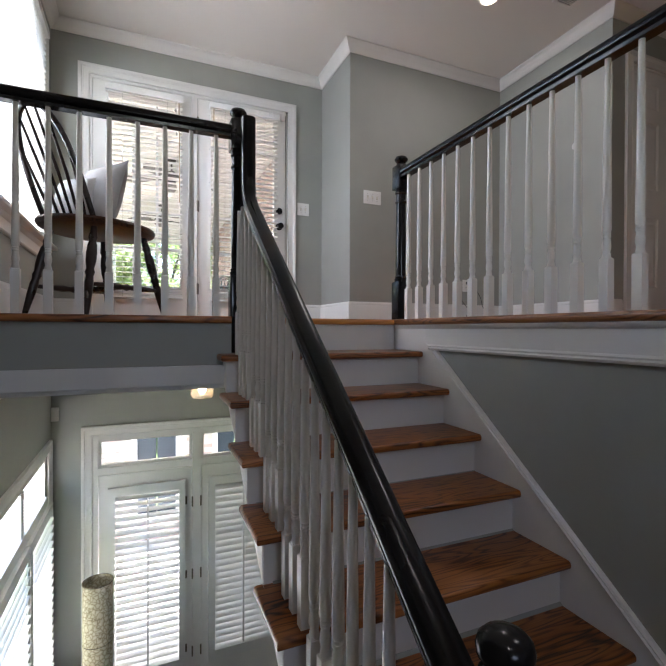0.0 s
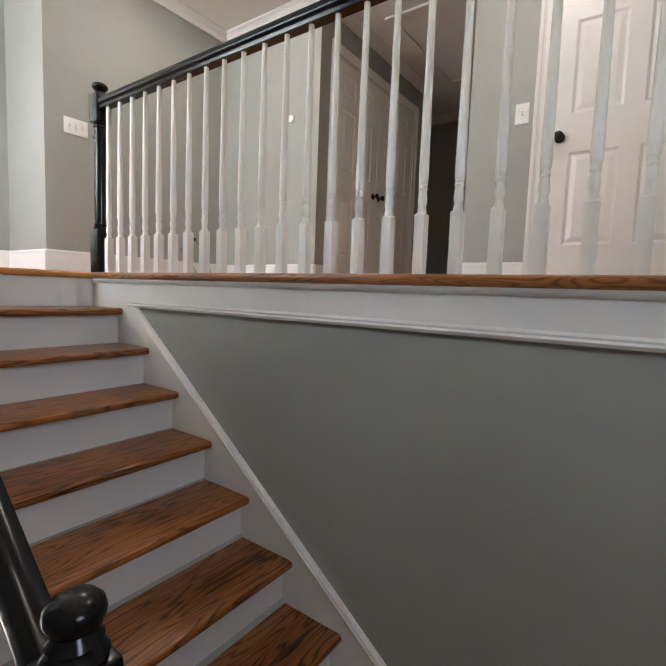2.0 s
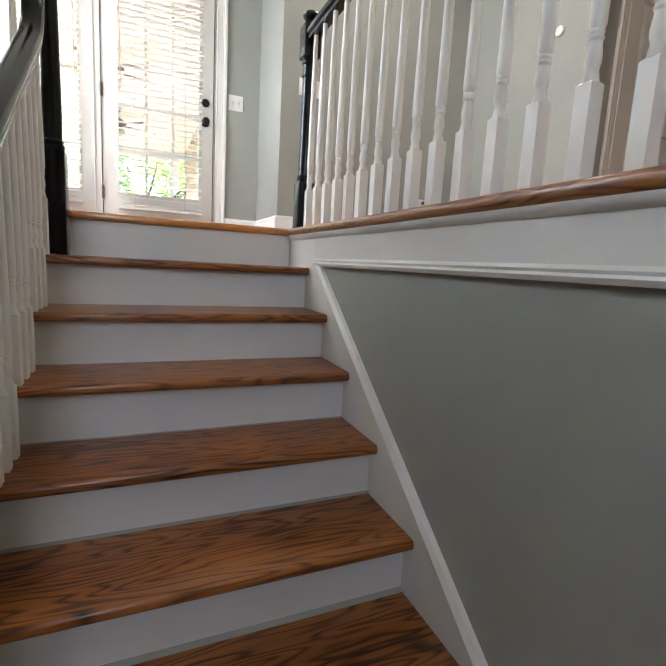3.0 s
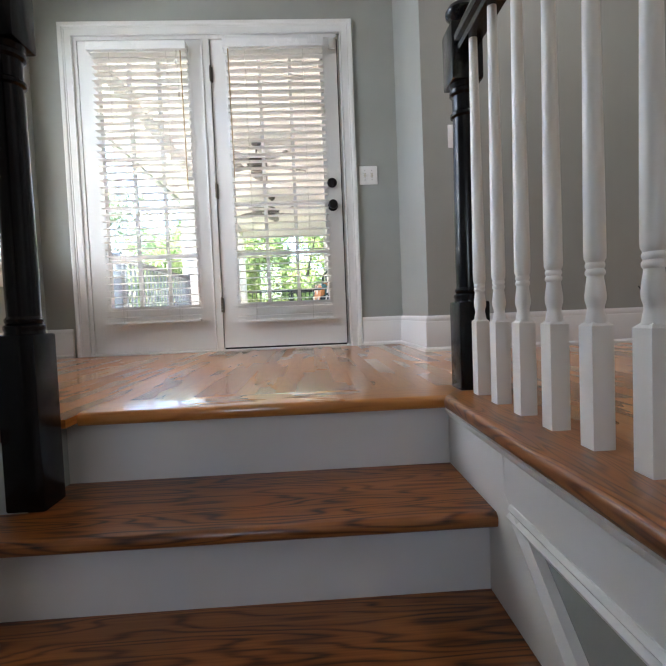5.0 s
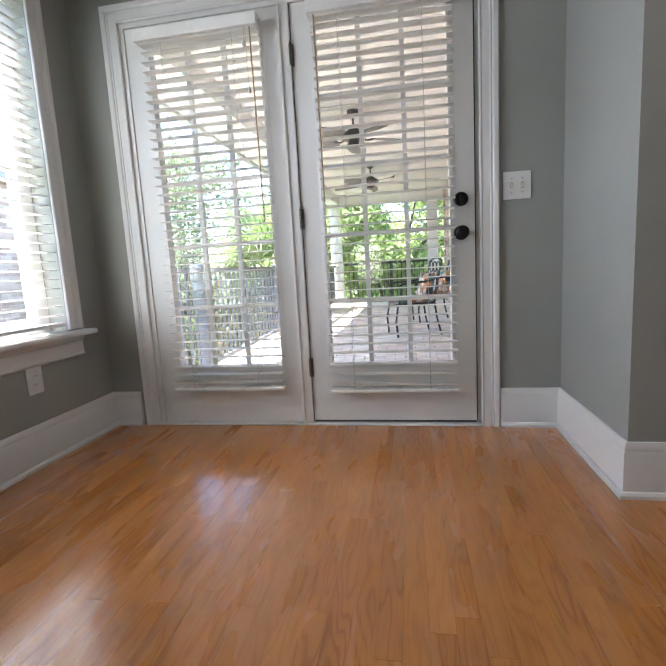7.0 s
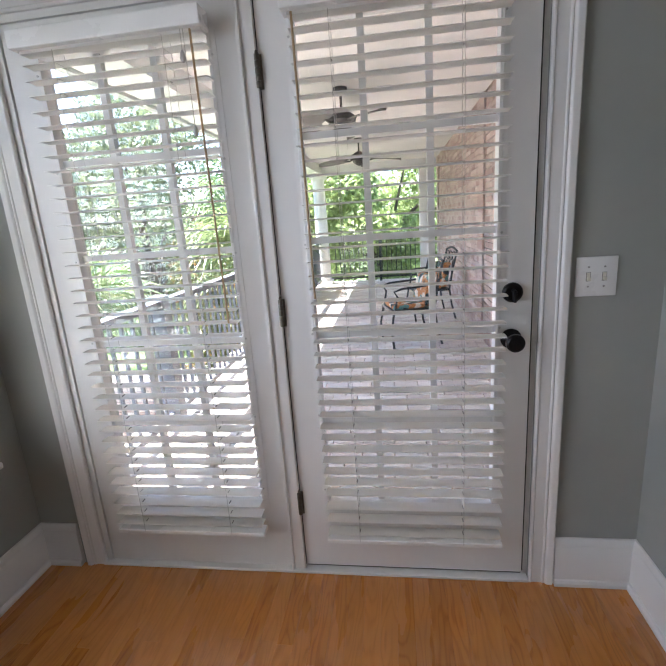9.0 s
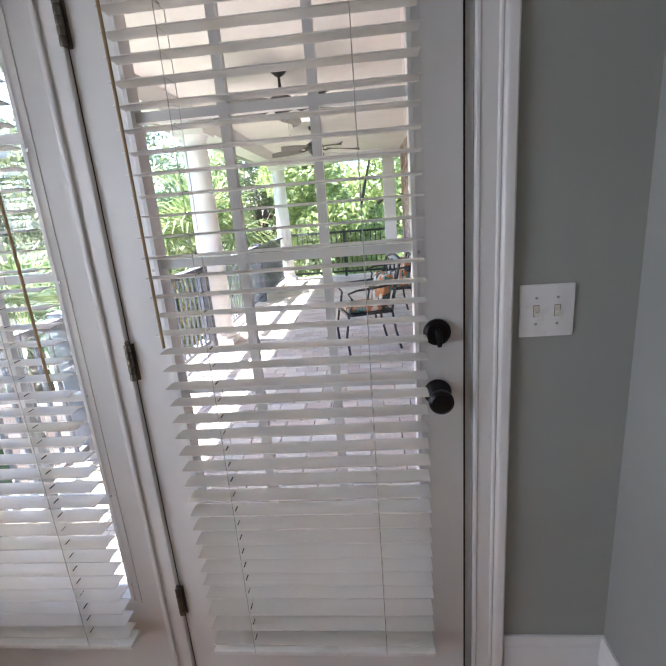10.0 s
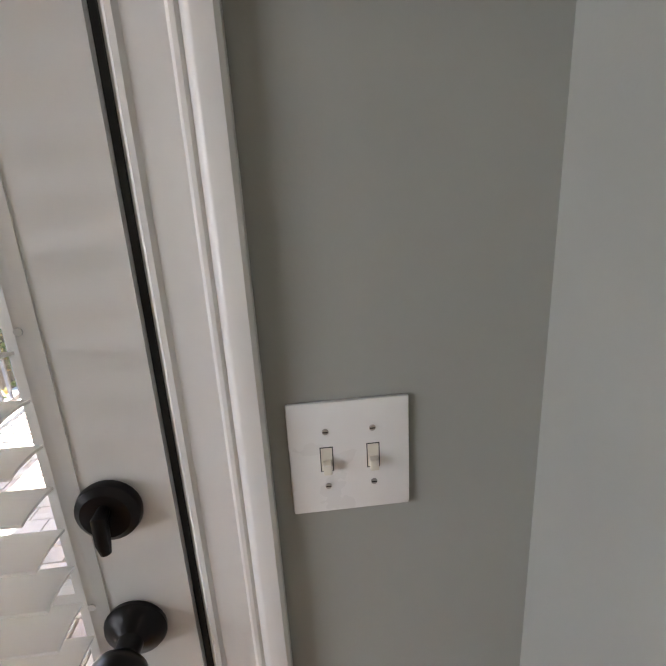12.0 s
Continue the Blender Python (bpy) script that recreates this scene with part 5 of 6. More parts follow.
for y0, y1 in ((0.25, 0.94), (1.02, 1.71)):
    p = part("pane", boxed(-2.15, -2.146, y0, y1, -1.34, -1.07), M_GLASS, lw)
    p.visible_shadow = False
    sh = thing("plantation_shutter", (-2.02, (y0 + y1) / 2, -2.88), "white plantation shutter with open louvres on the side window", "shutter")
    part("frame", slab(bmesh.new(), "x", -2.035, -2.008, y0 - 0.03, y1 + 0.03, -2.9, -1.40, ((y0 + 0.03, y1 - 0.03, -2.82, -1.47),)), M_SHUTTER, sh, "white shutter frame")
    bm = bmesh.new()
    c, s = math.cos(radians(-28)), math.sin(radians(-28))
    prof = [(-0.032, 0), (-0.02, 0.0045), (0, 0.006), (0.02, 0.0045), (0.032, 0), (0.02, -0.0045), (0, -0.006), (-0.02, -0.0045)]
    ends = [[bm.verts.new((-2.02 - a * c + b * s, y, a * s + b * c)) for a, b in prof] for y in (y0 + 0.032, y1 - 0.032)]
    for k in range(8):
        bm.faces.new((ends[0][k], ends[0][(k + 1) % 8], ends[1][(k + 1) % 8], ends[1][k]))
    lou = part("louvre", bm, M_SHUTTER, sh, "", True)
    lou.location = (0, 0, -1.51)
    for k in range(1, 23):
        copy_part(lou, (0, 0, -1.51 - 0.0585 * k), sh)

lamp = thing("paper_floor_lamp", (-1.68, 1.47, LOW), "tall crinkled paper column lamp on the lower floor", "lamp")
part("base", lathe(bmesh.new(), [(0.11, LOW), (0.112, LOW + 0.01), (0.108, LOW + 0.03), (0.1, LOW + 0.035)], 28, (-1.68, 1.47, 0)), M_DARKRIM, lamp, "", True)
bm = bmesh.new()
prof = [(0.103, LOW + 0.035)]
for k in range(1, 30):
    prof.append((0.103 + 0.0025 * math.sin(k * 2.3), LOW + 0.035 + 1.35 * k / 30))
prof += [(0.103, -1.945), (0.0995, -1.945), (0.0995, -2.5)]
lathe(bm, prof, 36, (-1.68, 1.47, 0))
for v in bm.verts:
    v.co.x += 0.003 * noise.noise(v.co * 18)
    v.co.y += 0.003 * noise.noise(v.co * 18 + Vector((7, 7, 7)))
part("shade", bm, M_PAPER, lamp, "cream crinkled paper shade", True)
for z in (-1.945, -2.385, -2.83):
    ring = [(-1.68 + 0.1045 * math.cos(2 * math.pi * k / 40), 1.47 + 0.1045 * math.sin(2 * math.pi * k / 40), z) for k in range(41)]
    part("wire_ring", tube(bmesh.new(), ring, 0.0022, 6), M_DARKRIM, lamp)

# ---- porch ----
PF = -0.10
solid("porch_slab", boxed(-2.42, 2.2, 2.08, 11.4, -0.42, PF - 0.045), M_MORTAR, "mortar bed of the paved porch", "floor", "structure")
solid("porch_ceiling", boxed(-2.75, 2.4, 2.08, 11.7, 2.52, 2.62), M_PORCHCEIL, "pale painted porch ceiling", "ceiling", "structure")
bm = boxed(-2.32, -2.06, 2.08, 11.3, 2.33, 2.52)
box(bm, -2.06, 0.5, 10.95, 11.2, 2.33, 2.52)
solid("porch_beam", bm, M_COLUMN, "white painted porch beam over the columns", "beam", "structure")
bm = bmesh.new()
prof = [(-2.85, 2.50), (-2.78, 2.50), (-2.78, 2.62), (-2.2, 2.9), (2.4, 4.6), (2.4, 4.75), (-2.85, 2.75)]
rows = [[bm.verts.new((x, y, z)) for x, z in prof] for y in (2.09, 11.9)]
for k in range(len(prof)):
    bm.faces.new((rows[0][k], rows[0][(k + 1) % 7], rows[1][(k + 1) % 7], rows[1][k]))
bm.faces.new(rows[0])
bm.faces.new(rows[1][::-1])
bmesh.ops.triangulate(bm, faces=[f for f in bm.faces if len(f.verts) > 4])
solid("porch_roof", bm, M_SIDING, "pale eave of the porch roof", "roof", "structure")


def column(y):
    c = thing("porch_column", (-2.17, y, PF), "round white porch column on a square plinth", "column", "porch columns")
    part("plinth", boxed(-2.17 - 0.185, -2.17 + 0.185, y - 0.185, y + 0.185, PF, PF + 0.07, bevel=0.006), M_COLUMN, c)
    part("shaft", lathe(bmesh.new(), [(0.17, PF + 0.07), (0.175, PF + 0.1), (0.155, PF + 0.13), (0.15, PF + 0.16), (0.15, PF + 0.9), (0.13, 2.2), (0.135, 2.21), (0.145, 2.235), (0.16, 2.26)], 32, (-2.17, y, 0)), M_COLUMN, c, "", True)
    part("capital", boxed(-2.17 - 0.18, -2.17 + 0.18, y - 0.18, y + 0.18, 2.26, 2.33, bevel=0.005), M_COLUMN, c)
    return c


for y in (6.12, 11.0):
    column(y)
post = thing("porch_post", (0.22, 11.02, PF), "square white corner post of the porch", "column")
part("shaft", boxed(0.06, 0.30, 10.9, 11.14, PF, 2.33, bevel=0.008), M_COLUMN, post)


def picket_rail(name, label, a, b, top, bottom, gap, half, material, post_at=(), post_half=0.05, ball=False):
    """A straight fence: rails, pickets and posts between a and b on the porch edge."""
    f = thing(name, ((a[0] + b[0]) / 2, (a[1] + b[1]) / 2, bottom), label, "railing")
    along_y = abs(b[1] - a[1]) > abs(b[0] - a[0])

    def bar(z0, z1, h):
        if along_y:
            return boxed(a[0] - h, a[0] + h, min(a[1], b[1]), max(a[1], b[1]), z0, z1)
        return boxed(min(a[0], b[0]), max(a[0], b[0]), a[1] - h, a[1] + h, z0, z1)

    part("top_rail", bar(top - 0.045, top, max(0.04, half * 2.2)), material, f)
    part("bottom_rail", bar(bottom + 0.08, bottom + 0.12, half * 1.4), material, f)
    length = math.hypot(b[0] - a[0], b[1] - a[1])
    n = int(length / gap)
    first_p = None
    for k in range(1, n):
        p = (a[0] + (b[0] - a[0]) * k / n, a[1] + (b[1] - a[1]) * k / n, 0)
        if first_p is None:
            first_p = part("picket", boxed(-half, half, -half, half, bottom + 0.1, top - 0.03), material, f)
            first_p.location = p
        else:
            copy_part(first_p, p, f)
    for px, py in post_at:
        part("post", boxed(px - post_half, px + post_half, py - post_half, py + post_half, bottom, top + 0.03, bevel=0.004), material, f)
    return f


picket_rail("porch_railing", "weathered grey picket railing along the porch edge", (-2.22, 2.12), (-2.22, 5.9), 0.87, PF, 0.115, 0.0105, M_DECKRAIL, ((-2.22, 3.45), (-2.22, 5.86)), 0.055)
picket_rail("porch_railing", "weathered grey picket railing beyond the column", (-2.22, 6.35), (-2.22, 10.8), 0.87, PF, 0.115, 0.0105, M_DECKRAIL, ((-2.22, 8.6),), 0.055)
picket_rail("iron_railing", "black iron railing at the end of the porch", (-2.0, 11.05), (0.06, 11.05), 0.9, PF, 0.105, 0.009, M_IRON, ((-0.85, 11.05),), 0.028)


def ceiling_fan(x, y):
    f = thing("porch_fan", (x, y, 2.52), "taupe grey ceiling fan with broad leaf blades", "fan", "porch fans")
    part("canopy", lathe(bmesh.new(), [(0.065, 2.519), (0.062, 2.49), (0.03, 2.46), (0.012, 2.455), (0.012, 2.33), (0.03, 2.325)], 20, (x, y, 0)), M_FAN, f, "", True)
    part("motor", lathe(bmesh.new(), [(0.03, 2.335), (0.07, 2.31), (0.13, 2.27), (0.135, 2.235), (0.11, 2.21), (0.06, 2.205), (0.06, 2.17), (0.045, 2.14), (0.012, 2.13), (0.0, 2.12)], 24, (x, y, 0)), M_FAN, f, "", True)
    for k in range(5):
        a = 2 * math.pi * k / 5 + 0.35
        u, w = Vector((math.cos(a), math.sin(a), 0)), Vector((-math.sin(a), math.cos(a), 0))
        o = Vector((x, y, 2.225))
        part("blade_iron", tube(bmesh.new(), [o + u * 0.1, o + u * 0.16 - Vector((0, 0, 0.02)), o + u * 0.24 + Vector((0, 0, 0.0))], 0.011, 8), M_FAN, f, "", True)
        bm = bmesh.new()
        top, bot = [], []
        for i in range(9):
            s = i / 8
            d = 0.2 + 0.48 * s
            half = 0.045 + 0.07 * math.sin(math.pi * min(1, 0.15 + s * 0.8)) - (0.05 * max(0, s - 0.85) / 0.15)
            for side in (-1, 1):
                p = o + u * d + w * (half * side) + Vector((0, 0, 0.02 * side - 0.03 * s))
                top.append(bm.verts.new(p + Vector((0, 0, 0.004))))
                bot.append(bm.verts.new(p))
        for i in range(8):
            bm.faces.new((top[2 * i], top[2 * i + 1], top[2 * i + 3], top[2 * i + 2]))
            bm.faces.new((bot[2 * i], bot[2 * i + 2], bot[2 * i + 3], bot[2 * i + 1]))
            for s in (0, 1):
                bm.faces.new((top[2 * i + s], top[2 * i + 2 + s], bot[2 * i + 2 + s], bot[2 * i + s]))
        for i in (0, 16):
            bm.faces.new((top[i], bot[i], bot[i + 1], top[i + 1]))
        part("blade", bm, M_FANBLADE, f, "", True)
    part("pull_chain", tube(bmesh.new(), [(x + 0.04, y, 2.15), (x + 0.042, y, 1.98)], 0.0015, 5), M_HINGE, f)
    return f


ceiling_fan(-0.97, 4.97)
ceiling_fan(-1.01, 7.75)


def iron_chair(x, y, turn, cushion):
    """Wrought iron armchair with scrolls and a cushion."""
    ch = thing("iron_chair", (x, y, PF), "ornate dark iron patio chair with a bright cushion", "chair", "patio chairs")
    c, s = math.cos(radians(turn)), math.sin(radians(turn))

    def w(u, v, z):
        return (x + c * u - s * v, y + s * u + c * v, PF + z)

    for u in (-0.24, 0.24):
        part("leg", tube(bmesh.new(), [w(u, -0.24, 0.42), w(u * 1.05, -0.28, 0.2), w(u * 1.1, -0.26, 0.0)], [0.013, 0.012, 0.014], 8), M_IRON, ch, "", True)
        part("leg", tube(bmesh.new(), [w(u, 0.22, 0.42), w(u * 1.05, 0.25, 0.2), w(u * 1.1, 0.3, 0.0)], [0.013, 0.012, 0.014], 8), M_IRON, ch, "", True)
        part("arm", tube(bmesh.new(), [w(u, 0.23, 0.7), w(u * 1.1, 0.1, 0.68), w(u * 1.12, -0.15, 0.67), w(u * 1.1, -0.24, 0.64), w(u * 1.05, -0.2, 0.58), w(u, -0.23, 0.42)], 0.012, 8), M_IRON, ch, "", True)
        part("back_post", tube(bmesh.new(), [w(u, 0.22, 0.42), w(u, 0.27, 0.7), w(u * 0.96, 0.33, 0.93)], 0.013, 8), M_IRON, ch, "", True)
    part("top_rail", tube(bmesh.new(), [w(-0.23, 0.33, 0.93), w(-0.1, 0.335, 0.96), w(0, 0.335, 0.97), w(0.1, 0.335, 0.96), w(0.23, 0.33, 0.93)], 0.014, 8), M_IRON, ch, "", True)
    for u in (-0.14, 0, 0.14):
        ring = [w(u + 0.065 * math.cos(2 * math.pi * k / 16), 0.315, 0.855 + 0.065 * math.sin(2 * math.pi * k / 16)) for k in range(17)]
        part("scroll", tube(bmesh.new(), ring, 0.007, 6), M_IRON, ch, "", True)
        part("splat", tube(bmesh.new(), [w(u, 0.30, 0.79), w(u + 0.02, 0.27, 0.6), w(u, 0.23, 0.44)], 0.007, 6), M_IRON, ch, "", True)
    bm = boxed(-0.25, 0.25, -0.26, 0.23, 0.40, 0.425)
    for v in bm.verts:
        v.co = w(*v.co)
    part("seat", bm, M_IRON, ch)
    bm = boxed(-0.21, 0.21, 0.1, 0.2, 0.44, 0.78, bevel=0.035)
    for v in bm.verts:
        v.co = w(v.co.x, v.co.y + (v.co.z - 0.44) * 0.2, v.co.z)
    part("back_cushion", bm, cushion, ch, "bright printed cushion", True)
    bm = boxed(-0.22, 0.22, -0.24, 0.12, 0.427, 0.48, bevel=0.02)
    for v in bm.verts:
        v.co = w(*v.co)
    part("seat_cushion", bm, cushion, ch, "bright printed cushion", True)
    return ch


iron_chair(-0.38, 5.65, -75, M_CUSHION)
iron_chair(-0.05, 6.95, -80, M_CUSHION)

# house side of the porch: brick wall with toothed brick quoins
bw = thing("brick_wall", (0.55, 6.5, PF), "pink brick house wall along the porch", "wall", kind="structure")
part("mortar", slab(bmesh.new(), "x", 0.466, 0.66, 2.08, 11.0, PF - 0.3, 2.52), M_MORTAR, bw, "mortar joints")

# brick wall of the storey below, seen through the transoms
low_wall = thing("lower_brick_wall", (-1.0, 5.2, LOW), "pink brick wall under the porch with a dark shuttered window", "wall", kind="structure")
part("mortar", slab(bmesh.new(), "y", 5.2, 5.4, -4.5, 2.2, LOW - 0.1, -0.42, ((-1.45, -0.89, -2.9, -1.2), (-0.25, 0.31, -2.9, -1.2))), M_MORTAR, low_wall)
for x0 in (-1.45, -0.25):
    w = part("window", slab(bmesh.new(), "y", 5.17, 5.26, x0 - 0.07, x0 + 0.63, -3.0, -1.1, ((x0, x0 + 0.56, -2.9, -1.2),)), M_COLUMN, low_wall, "white window surround")
    part("shutter_leaf", boxed(x0, x0 + 0.27, 5.21, 5.24, -2.9, -1.2), M_DARKPANE, w, "dark blue-black shutter")
    part("shutter_leaf", boxed(x0 + 0.29, x0 + 0.56, 5.21, 5.24, -2.9, -1.2), M_DARKPANE, w, "dark blue-black shutter")

# ---- garden ----
GROUND = -3.45


def ground_z(x, y):
    """The lawn climbs gently to the street, away from the house."""
    f = min(1.0, max(0.0, (math.hypot(x + 2, y - 5) - 9.0) / 14.0))
    near = math.exp(-((x + 1) ** 2 + (y - 3) ** 2) / 260)
    return GROUND + 2.1 * f * f * (3 - 2 * f) + 0.3 * noise.noise((x * 0.05, y * 0.05, 0)) * (1 - near)


bm = bmesh.new()
n = 40
grid = []
for i in range(n + 1):
    row = []
    for j in range(n + 1):
        u, v = (i / n * 2 - 1), (j / n * 2 - 1)
        x, y = 600 * u * abs(u), 600 * v * abs(v) + 20
        row.append(bm.verts.new((x, y, ground_z(x, y) - 0.02)))
    grid.append(row)
for i in range(n):
    for j in range(n):
        bm.faces.new((grid[i][j], grid[i + 1][j], grid[i + 1][j + 1], grid[i][j + 1]))
solid("ground", bm, M_GRASS, "sunlit lawn round the house", "ground", "structure", True)
bm = bmesh.new()


def stretch(points, step):
    """Even points along a bent line, laid on the lawn."""
    out = []
    for (x0, y0), (x1, y1) in zip(points, points[1:]):
        k = max(1, round(math.hypot(x1 - x0, y1 - y0) / step))
        out += [(x0 + (x1 - x0) * i / k, y0 + (y1 - y0) * i / k) for i in range(k)]
    return [(x, y, ground_z(x, y) + 0.12) for x, y in out + [points[-1]]]


sweep(bm, stretch([(-60, 12), (-34, 24), (-20, 30), (-8, 37), (10, 48), (40, 74)], 2.0), [(-2.8, -0.2), (2.8, -0.2), (2.8, 0.05), (-2.8, 0.05)], (0, 0, 1))
solid("road", bm, M_ROAD, "pale sunlit residential road", "road", "structure")
solid("driveway", sweep(bmesh.new(), stretch([(-26, 8), (-14, 13), (-8, 14), (-5.5, 17.5)], 0.7), [(-3.6, -0.5), (3.6, -0.5), (3.6, 0.03), (-3.6, 0.03)], (0, 0, 1)), M_CONCRETE, "pale sunlit concrete driveway below the porch", "pavement", "structure")

solid("lower_patio", boxed(-4.5, 2.2, 2.08, 5.2, GROUND - 0.1, LOW - 0.03), M_CONCRETE, "pale concrete patio under the porch", "pavement", "structure")

# neighbouring brick house across the side garden
nh = thing("neighbour_house", (-10.0, 0.0, GROUND), "pink brick neighbouring house with dark green shutters", "house")
HOLES = [(y - 0.5, y + 0.5, z, z + 1.7) for y in (-6.0, -2.2, 1.6, 4.2, 7.6) for z in (-2.6, 0.55)]
part("wall", slab(bmesh.new(), "x", -10.3, -10.0, -9.0, 12.4, GROUND - 0.3, 3.4, HOLES), M_MORTAR, nh, "mortar joints of the brick wall")
bm = bmesh.new()
hv = [[bm.verts.new((x, y, z)) for x, z in ((-9.6, 3.3), (-9.6, 3.5), (-13.0, 5.6), (-13.0, 3.3))] for y in (-9.4, 12.8)]
for k in range(4):
    bm.faces.new((hv[0][k], hv[0][(k + 1) % 4], hv[1][(k + 1) % 4], hv[1][k]))
bm.faces.new(hv[0])
bm.faces.new(hv[1][::-1])
part("roof", bm, M_ROAD, nh, "grey shingled roof")
for y0, y1, z0, z1 in HOLES:
    w = part("window", slab(bmesh.new(), "x", -10.06, -9.96, y0 - 0.08, y1 + 0.08, z0 - 0.08, z1 + 0.08, ((y0, y1, z0, z1),)), M_COLUMN, nh, "white window surround")
    part("pane", boxed(-10.05, -10.04, y0, y1, z0, z1), M_DARKPANE, w)
    for a in (y0 - 0.56, y1 + 0.1):
        part("shutter_leaf", boxed(-10.0, -9.95, a, a + 0.46, z0 - 0.05, z1 + 0.05), M_GREENSHUTTER, w, "dark green shutter")

# leaves: many small quads scattered through clumps


def leaf_mesh(name, clumps, count, size, material, rng, droop=0.0):
    """Leaf quads on the shells of clumps (x, y, z, rx, ry, rz)."""
    tot = np.array([c[3] * c[4] + c[4] * c[5] for c in clumps])
    share = np.maximum(1, (tot / tot.sum() * count).astype(int))
    vs, fs = [], []
    for (x, y, z, rx, ry, rz), m in zip(clumps, share):
        d = rng.normal(size=(m, 3))
        d /= np.linalg.norm(d, axis=1)[:, None]
        rad = rng.uniform(0.55, 1.08, size=(m, 1)) ** 0.7
        c = d * rad * (rx, ry, rz) + (x, y, z)
        a = rng.normal(size=(m, 3))
        a[:, 2] -= droop
        a /= np.linalg.norm(a, axis=1)[:, None]
        b = np.cross(a, rng.normal(size=(m, 3)))
        b /= np.linalg.norm(b, axis=1)[:, None]
        s = size * rng.uniform(0.6, 1.3, size=(m, 1))
        base = len(vs) * 0 + sum(len(v) for v in vs)
        quad = np.stack([c - a * s, c + b * s * 0.42, c + a * s, c - b * s * 0.42], 1).reshape(-1, 3)
        vs.append(quad)
        fs.append(np.arange(base, base + 4 * m).reshape(-1, 4))
    me = bpy.data.meshes.new(name)
    me.from_pydata(np.concatenate(vs).tolist(), [], np.concatenate(fs).tolist())
    me.materials.append(material)
    return me


def tree(name, x, y, base, height, spread, count, size, material, label, seed, low=0.35):
    rng = np.random.default_rng(seed)
    t = thing(name, (x, y, base), label, "tree")
    bm = bmesh.new()
    top = Vector((x + rng.uniform(-0.4, 0.4), y + rng.uniform(-0.4, 0.4), base + height * 0.72))
    r = 0.03 * height
    tube(bm, [(x, y, base - 0.3), (x + 0.05, y, base + height * 0.25), (x - 0.1, y + 0.1, base + height * 0.5), top], [r, r * 0.75, r * 0.5, r * 0.2], 10)
    clumps = []
    for k in range(26):
        a, q = rng.uniform(0, 2 * math.pi), rng.uniform(0, 1)
        f = low + (1 - low) * rng.uniform(0, 1) ** 0.8
        rr = spread * math.sqrt(max(0.05, 1 - ((f - 0.62) / 0.5) ** 2)) * rng.uniform(0.35, 1.0)
        cx, cy, cz = x + rr * math.cos(a), y + rr * math.sin(a), base + height * f
        s = spread * rng.uniform(0.22, 0.42)
        clumps.append((cx, cy, cz, s, s, s * 0.7))
        if k % 2 == 0:
            o = Vector((x, y, base + height * rng.uniform(0.25, 0.6)))
            e = Vector((cx, cy, cz))
            tube(bm, [o, o.lerp(e, 0.5) + Vector((0, 0, 0.12 * height * 0.3)), e], [r * 0.35, r * 0.22, r * 0.07], 6)
    part("trunk", bm, M_BARK, t, "brown branching trunk", True)
    ob = new("crown", leaf_mesh("crown", clumps, count, size, material, rng))
    hang(ob, t)
    return t


def palm(x, y, base, height, seed, fronds=30, length=1.6):
    rng = np.random.default_rng(seed)
    p = thing("palm_tree", (x, y, base), "palm with arching fan fronds", "palm")
    part("trunk", tube(bmesh.new(), [(x, y, base - 0.2), (x + 0.05, y, base + height * 0.5), (x, y, base + height)], [0.16, 0.13, 0.14], 12), M_BARK, p, "fibrous palm trunk", True)
    vs, fs = [], []
    for k in range(fronds):
        a = rng.uniform(0, 2 * math.pi)
        el = rng.uniform(-0.5, 1.25)
        u = np.array([math.cos(a) * math.cos(el), math.sin(a) * math.cos(el), math.sin(el)])
        hub = np.array([x, y, base + height]) + u * length * 0.45
        side = np.cross(u, (0, 0, 1.0))
        side /= np.linalg.norm(side) + 1e-9
        nrm = np.cross(side, u)
        # stalk
        b0 = len(vs)
        o = np.array([x, y, base + height])
        vs += [o - side * 0.012, o + side * 0.012, hub + side * 0.008, hub - side * 0.008]
        fs.append((b0, b0 + 1, b0 + 2, b0 + 3))
        for j in range(26):
            g = (j / 25 - 0.5) * 4.3
            d = u * math.cos(g) + side * math.sin(g)
            L = length * 0.62 * (0.55 + 0.45 * math.cos(g * 0.6)) * rng.uniform(0.85, 1.1)
            w = np.cross(d, nrm)
            q = 0.02
            m1 = hub + d * L * 0.55 + nrm * 0.03
            tip = hub + d * L + np.array([0, 0, -0.28 * L * rng.uniform(0.5, 1.4)])
            b0 = len(vs)
            vs += [hub - w * q * 0.3, m1 - w * q, tip, m1 + w * q]
            fs.append((b0, b0 + 1, b0 + 2, b0 + 3))
    me = bpy.data.meshes.new("fronds")
    me.from_pydata([tuple(v) for v in vs], [], fs)
    me.materials.append(M_PALM)
    ob = new("crown", me)
    hang(ob, p)
    return p


def shrubs(name, label, spots, count, size, material, seed):
    rng = np.random.default_rng(seed)
    clumps = []
    for x, y, z, r, h in spots:
        for k in range(7):
            clumps.append((x + rng.uniform(-r, r) * 0.7, y + rng.uniform(-r, r) * 0.7, z + h * rng.uniform(0.3, 0.85), r * 0.5, r * 0.5, h * 0.3))
    ob = new(name, leaf_mesh(name, clumps, count, size, material, rng))
    return tagged(ob, label, "shrubs", "", "stuff")


